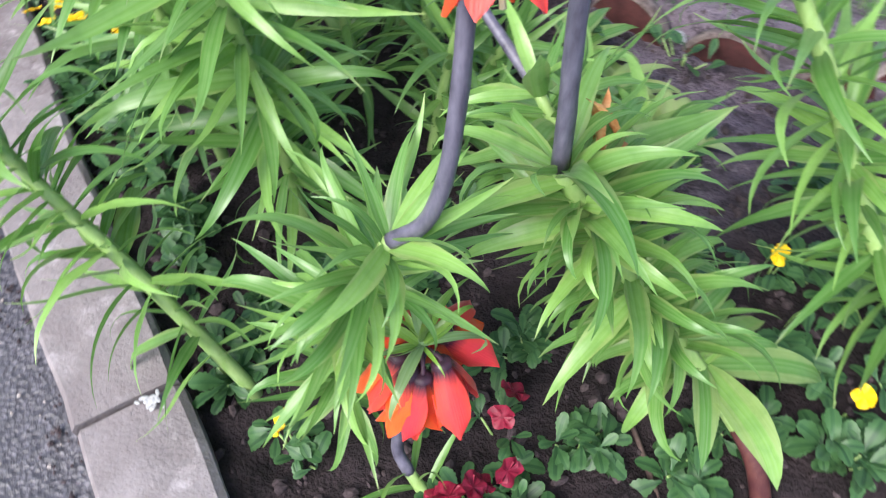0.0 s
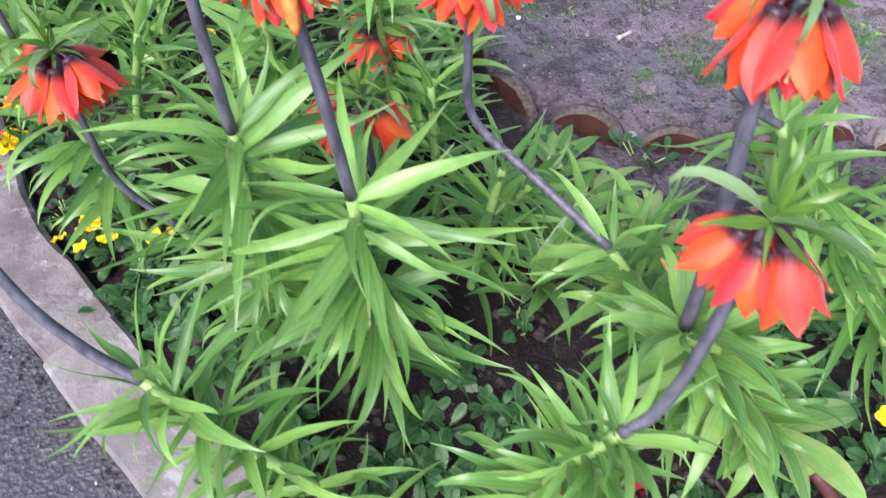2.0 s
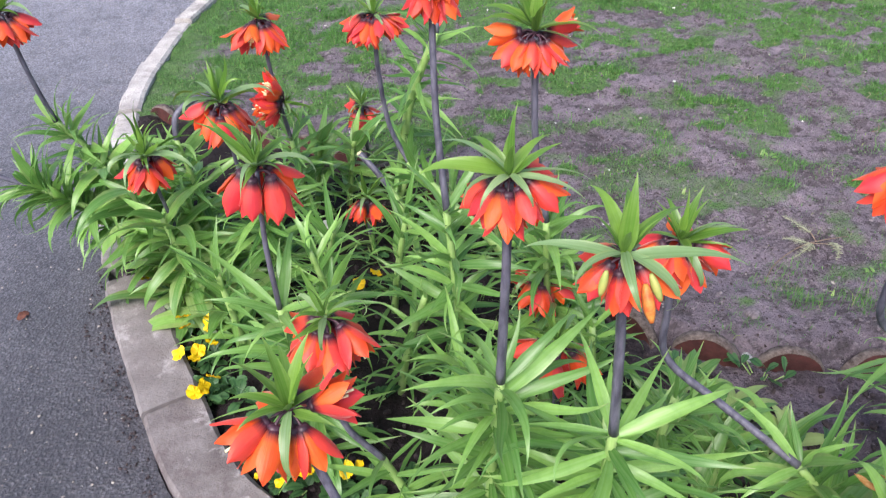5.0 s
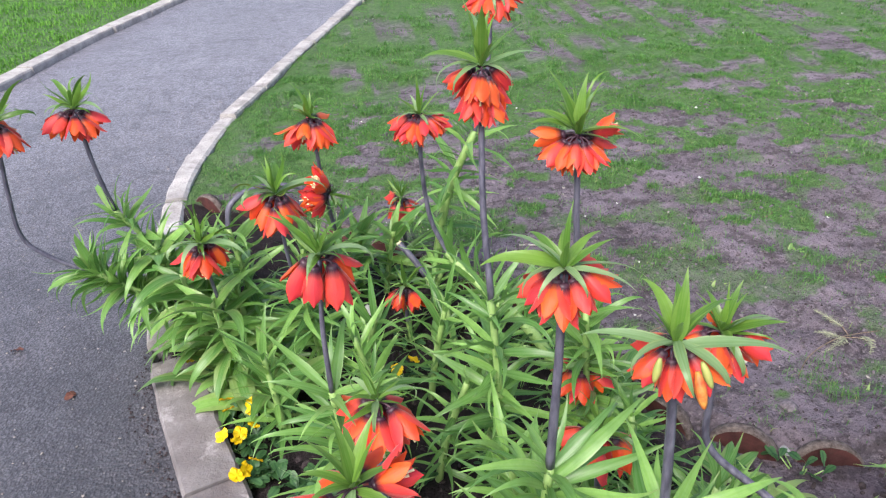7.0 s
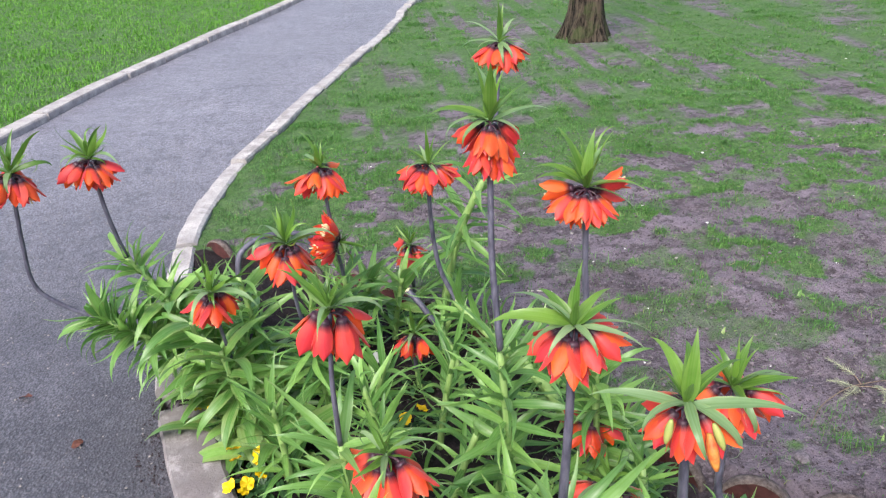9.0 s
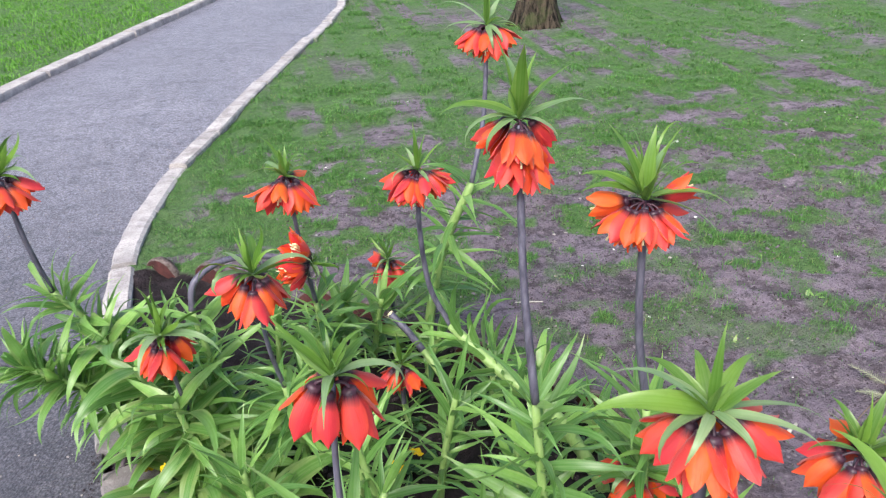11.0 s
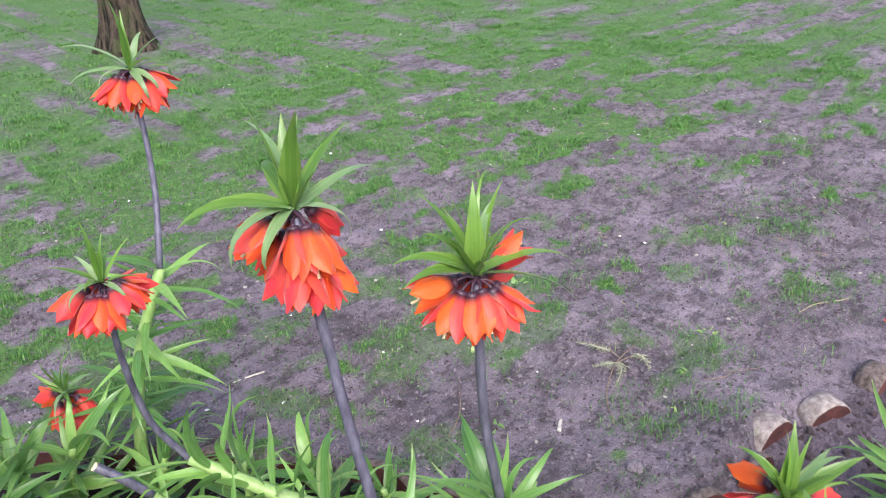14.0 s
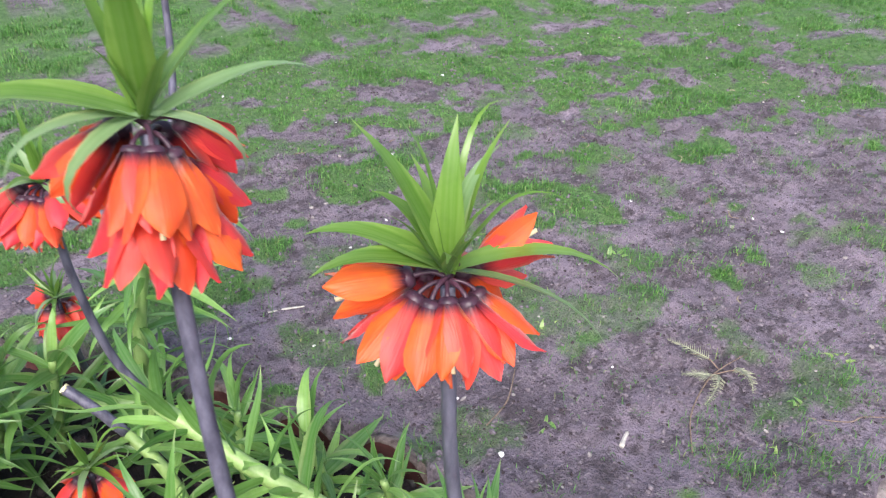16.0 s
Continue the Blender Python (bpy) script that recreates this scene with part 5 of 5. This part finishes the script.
def chips(name, count, area, size, material, label, category, seed, inside=None, flat=0.5):
    """Many small lumps strewn over the ground, joined."""
    r = random.Random(seed)
    verts, faces, k = [], [], 0
    ball = bmesh.new()
    bmesh.ops.create_icosphere(ball, subdivisions=1, radius=1.0)
    box = [tuple(v.co) for v in ball.verts]
    quads = [tuple(v.index for v in f.verts) for f in ball.faces]
    ball.free()
    while k < count:
        x, y = r.uniform(area[0], area[1]), r.uniform(area[2], area[3])
        if inside is not None and not inside(np.array(x), np.array(y)):
            continue
        s = size * r.uniform(0.4, 1.0) ** 2 + size * 0.15
        m = pose(x, y, (0.006 if name in ("path_grit", "path_dirt") else z_at(x, y)) + s * 0.2, r.uniform(-20, 20), r.uniform(-20, 20), r.uniform(0, 360))
        b = len(verts)
        sc = V((s * r.uniform(0.6, 1.1), s * r.uniform(0.5, 0.9), s * flat * r.uniform(0.6, 1.0)))
        verts += [m @ V((a * sc.x * r.uniform(0.7, 1.2), c * sc.y * r.uniform(0.7, 1.2), d * sc.z * r.uniform(0.7, 1.2))) for a, c, d in box]
        faces += [tuple(i + b for i in q) for q in quads]
        k += 1
    tagged(place(name, mesh_of(name, verts, faces, material, False)), label, category, kind="stuff")


def on_lawn(x, y):
    return x > kerb_x(y) + 0.15 and not is_bed(x, y)


chips("soil_clods", 2600, (-0.9, 1.3, 0.3, 2.3), 0.013, CLOD, "dark crumbly clods of bed soil", "soil", 21, lambda x, y: is_bed(x, y) and x > kerb_x(y) + 0.14, 0.7)
chips("lawn_clods", 9000, (-0.6, 3.2, 1.3, 4.2), 0.0085, DRYCLOD, "small clods on the bare lawn earth", "soil", 22, on_lawn, 0.6)
# soil crumbs whose dark colour also stands in for small shadows between clods
chips("soil_crumbs", 6500, (-0.6, 3.2, 1.3, 4.0), 0.0055, CLOD, "dark soil crumbs on the lawn, also standing in for crumb shadows", "soil", 28, on_lawn, 0.6)
chips("pebbles", 260, (-0.4, 3.4, 1.3, 4.5), 0.009, PEBBLE, "small pale pebbles strewn on the earth", "pebbles", 23, on_lawn)
chips("petal_litter", 150, (-0.8, 4.5, 1.5, 7.0), 0.010, PAPER, "pale fallen scraps on the lawn", "litter", 24, on_lawn, 0.12)
chips("path_dirt", 500, (-1.1, 0.15, 0.3, 2.1), 0.0055, CLOD, "dark damp dirt along the foot of the kerb", "soil", 29, lambda x, y: kerb_x(y) - 0.10 * value_noise(np.array(x * 9.0), np.array(y * 9.0), 3) - 0.02 < x < kerb_x(y) - 0.002, 0.6)
chips("path_grit", 2600, (-2.6, 0.3, 0.4, 4.5), 0.0045, PEBBLE, "pale grit strewn on the asphalt", "grit", 25, lambda x, y: left_x(y) + 0.05 < x < kerb_x(y) - 0.03, 0.6)

# crumpled foil and a stone between the log rounds, brown leaves on the path
bm = bmesh.new()
bmesh.ops.create_icosphere(bm, subdivisions=2, radius=0.013)
for v in bm.verts:
    v.co = v.co * (1 + 0.45 * noise.noise(v.co * 90)) * 1.1
    v.co.z *= 0.55
tagged(part("crumpled_wrapper", bm, LIME, None, "", False), "crumpled whitish wrapper between two log rounds", "litter").location = (0.535, 1.352, z_at(0.535, 1.352) + 0.010)
bm = bmesh.new()
bmesh.ops.create_icosphere(bm, subdivisions=2, radius=0.022)
for v in bm.verts:
    v.co = v.co * (1 + 0.25 * noise.noise(v.co * 40))
    v.co.z *= 0.6
tagged(part("stone", bm, DRYCLOD, None), "rounded dull brown stone on the bare earth", "stone").location = (0.600, 1.462, z_at(0.600, 1.462) + 0.008)
for k, (x, y) in enumerate(((-1.266, 1.870), (-1.462, 2.132))):
    m = pose(x, y, 0.014, 8, -6, 70 + 95 * k) @ Matrix.Scale(0.045, 4)
    tagged(place("fallen_leaf", leaf_set(DRY_LEAF, "fallen_leaf", [(0.5, 20, 30, 25, 0.4, 0.45, 8, 0.1, 1.8)])[0], None, m), "curled reddish brown fallen leaf on the asphalt", "leaf")

# bird dropping on the kerb
bm = bmesh.new()
for k in range(9):
    g = bmesh.ops.create_icosphere(bm, subdivisions=2, radius=0.010 * (1 - 0.08 * k))
    bmesh.ops.transform(bm, verts=g["verts"], matrix=pose(0.0024 * k * math.cos(2.3 * k), 0.0020 * k * math.sin(2.3 * k), 0, 0, 0, 50 * k) @ Matrix.Diagonal((1.0, 0.5, 0.10, 1)))
tagged(part("bird_dropping", bm, LIME, None), "white bird dropping on the kerb stone", "stain").location = (-0.168, 0.538, 0.056)

# ---- grass ----
def grass(name, pts, height, width, material, label, seed):
    """Blades of grass, each bent once, joined into one mesh."""
    rs = np.random.RandomState(seed)
    n = len(pts)
    a, lean = rs.uniform(0, 2 * np.pi, n), rs.uniform(0.3, 1.25, n)
    h = height * rs.uniform(0.45, 1.25, n) * (0.55 + 0.95 * smooth(0.3, 0.75, fbm(pts[:, 0] * 8.0, pts[:, 1] * 8.0, 91, 3)))
    w = width * rs.uniform(0.7, 1.3, n)
    out = np.stack([np.cos(a), np.sin(a), np.zeros(n)], -1)
    side = np.stack([-np.sin(a), np.cos(a), np.zeros(n)], -1) * w[:, None]
    up = np.zeros((n, 3))
    up[:, 2] = h
    z = ground_z(pts[:, 0], pts[:, 1]) - 0.004
    base = np.concatenate([pts, z[:, None]], 1)
    mid = base + up * 0.6 + out * (lean * h * 0.25)[:, None]
    tip = base + up * (1 - 0.35 * lean)[:, None] + out * (lean * h * 0.9)[:, None]
    v = np.stack([base - side, base + side, mid - side * 0.8, mid + side * 0.8, tip], 1).reshape(-1, 3)
    i = np.arange(n)[:, None] * 5
    f = np.concatenate([i + [0, 1, 3], i + [0, 3, 2], i + [2, 3, 4]], 1).reshape(-1, 3)
    me = bpy.data.meshes.new(name)
    fill_mesh(me, v, f)
    me.materials.append(material)
    tagged(place(name, me), label, "grass", kind="stuff")


def strew(count, x0, x1, y0, y1, seed, power=1.0, keep=None):
    rs = np.random.RandomState(seed)
    x = rs.uniform(x0, x1, count)
    y = y0 + (y1 - y0) * rs.uniform(0, 1, count) ** power
    g = turf_amount(x, y) if keep is None else keep(x, y)
    m = rs.uniform(0, 1, count) < g
    return np.stack([x[m], y[m]], -1)


grass("grass_near", strew(420000, -1.1, 4.6, 1.3, 4.6, 1), 0.016, 0.0010, GRASS, "patchy thin spring grass on bare earth", 1)
PATCHES = ((0.79, 1.55, 0.15), (0.92, 1.42, 0.11), (1.12, 1.56, 0.16), (1.60, 1.52, 0.22), (0.45, 2.05, 0.13), (1.18, 1.66, 0.10), (0.98, 2.12, 0.16), (1.22, 2.02, 0.12), (0.60, 1.48, 0.10), (2.1, 1.75, 0.25))


def patches(x, y):
    """Thin grass in a few loose patches on the bare earth."""
    g = 0.0 * x
    for a, b, q in PATCHES:
        g = np.maximum(g, smooth(1.0, 0.2, np.hypot(x - a, y - b) / q) * smooth(0.38, 0.62, fbm(x * 12.0, y * 12.0, 87, 3)))
    return np.where(y > np.interp(x, EX, EY) + 0.05, g, 0.0)


grass("patch_grass", strew(70000, 0.2, 2.5, 1.3, 2.4, 9, 1.0, patches), 0.024, 0.0008, GRASS, "loose patches of thin grass on the bare earth", 9)
grass("thin_grass", strew(60000, -0.9, 4.2, 1.3, 4.4, 8, 1.0, lambda x, y: np.where((x > kerb_x(y) + 0.16) & (y > np.interp(x, EX, EY) + 0.03), smooth(0.44, 0.66, fbm(x * 7.0, y * 9.0, 83, 3)) * 0.5 + 0.02, 0.0)), 0.026, 0.0008, GRASS, "thin single grass blades on the bare earth", 8)
grass("grass_far", strew(400000, -1.0, 9.0, 4.6, 11.0, 2, 1.4), 0.017, 0.0015, GRASS, "patchy spring lawn with bare earth", 2)
grass("grass_side", strew(160000, 4.6, 10.0, 0.0, 4.6, 4), 0.017, 0.0015, GRASS, "patchy spring lawn with bare earth", 4)
grass("lawn_far", strew(120000, -5.5, 0.5, 3.8, 12.0, 3, 1.3, lambda x, y: np.where(x < left_x(y) - 0.12, 1.0, 0.0)), 0.034, 0.0030, LAWN, "dense bright green lawn beyond the path", 3)


def tufts(count, x0, x1, y0, y1, seed, blades, radius):
    """Spots of small grass clumps where the lawn grows."""
    rs = np.random.RandomState(seed)
    c = strew(count, x0, x1, y0, y1, seed, 1.2)
    p = np.repeat(c, blades, 0)
    wide = np.repeat(rs.uniform(0.4, 1.0, len(c)), blades)
    a, d = rs.uniform(0, 2 * np.pi, len(p)), np.sqrt(rs.uniform(0, 1, len(p))) * radius * wide
    p = p + np.stack([np.cos(a) * d * 1.5, np.sin(a) * d], -1)
    return p[(p[:, 0] > kerb_x(p[:, 1]) + KERB_W - 0.012) & (p[:, 1] > np.interp(p[:, 0], EX, EY) + 0.06)]


TUFT = grass_material("tuft_blade", (0.048, 0.160, 0.028), (0.21, 0.45, 0.10), (0.30, 0.36, 0.12))
grass("grass_tufts", tufts(2300, -0.9, 4.4, 1.6, 5.0, 31, 46, 0.045), 0.026, 0.0009, TUFT, "clumps of taller fresh grass in the patchy lawn", 31)
grass("grass_tufts_far", tufts(2000, -0.8, 6.5, 5.0, 9.0, 32, 34, 0.06), 0.026, 0.0015, TUFT, "clumps of taller fresh grass in the patchy lawn", 32)
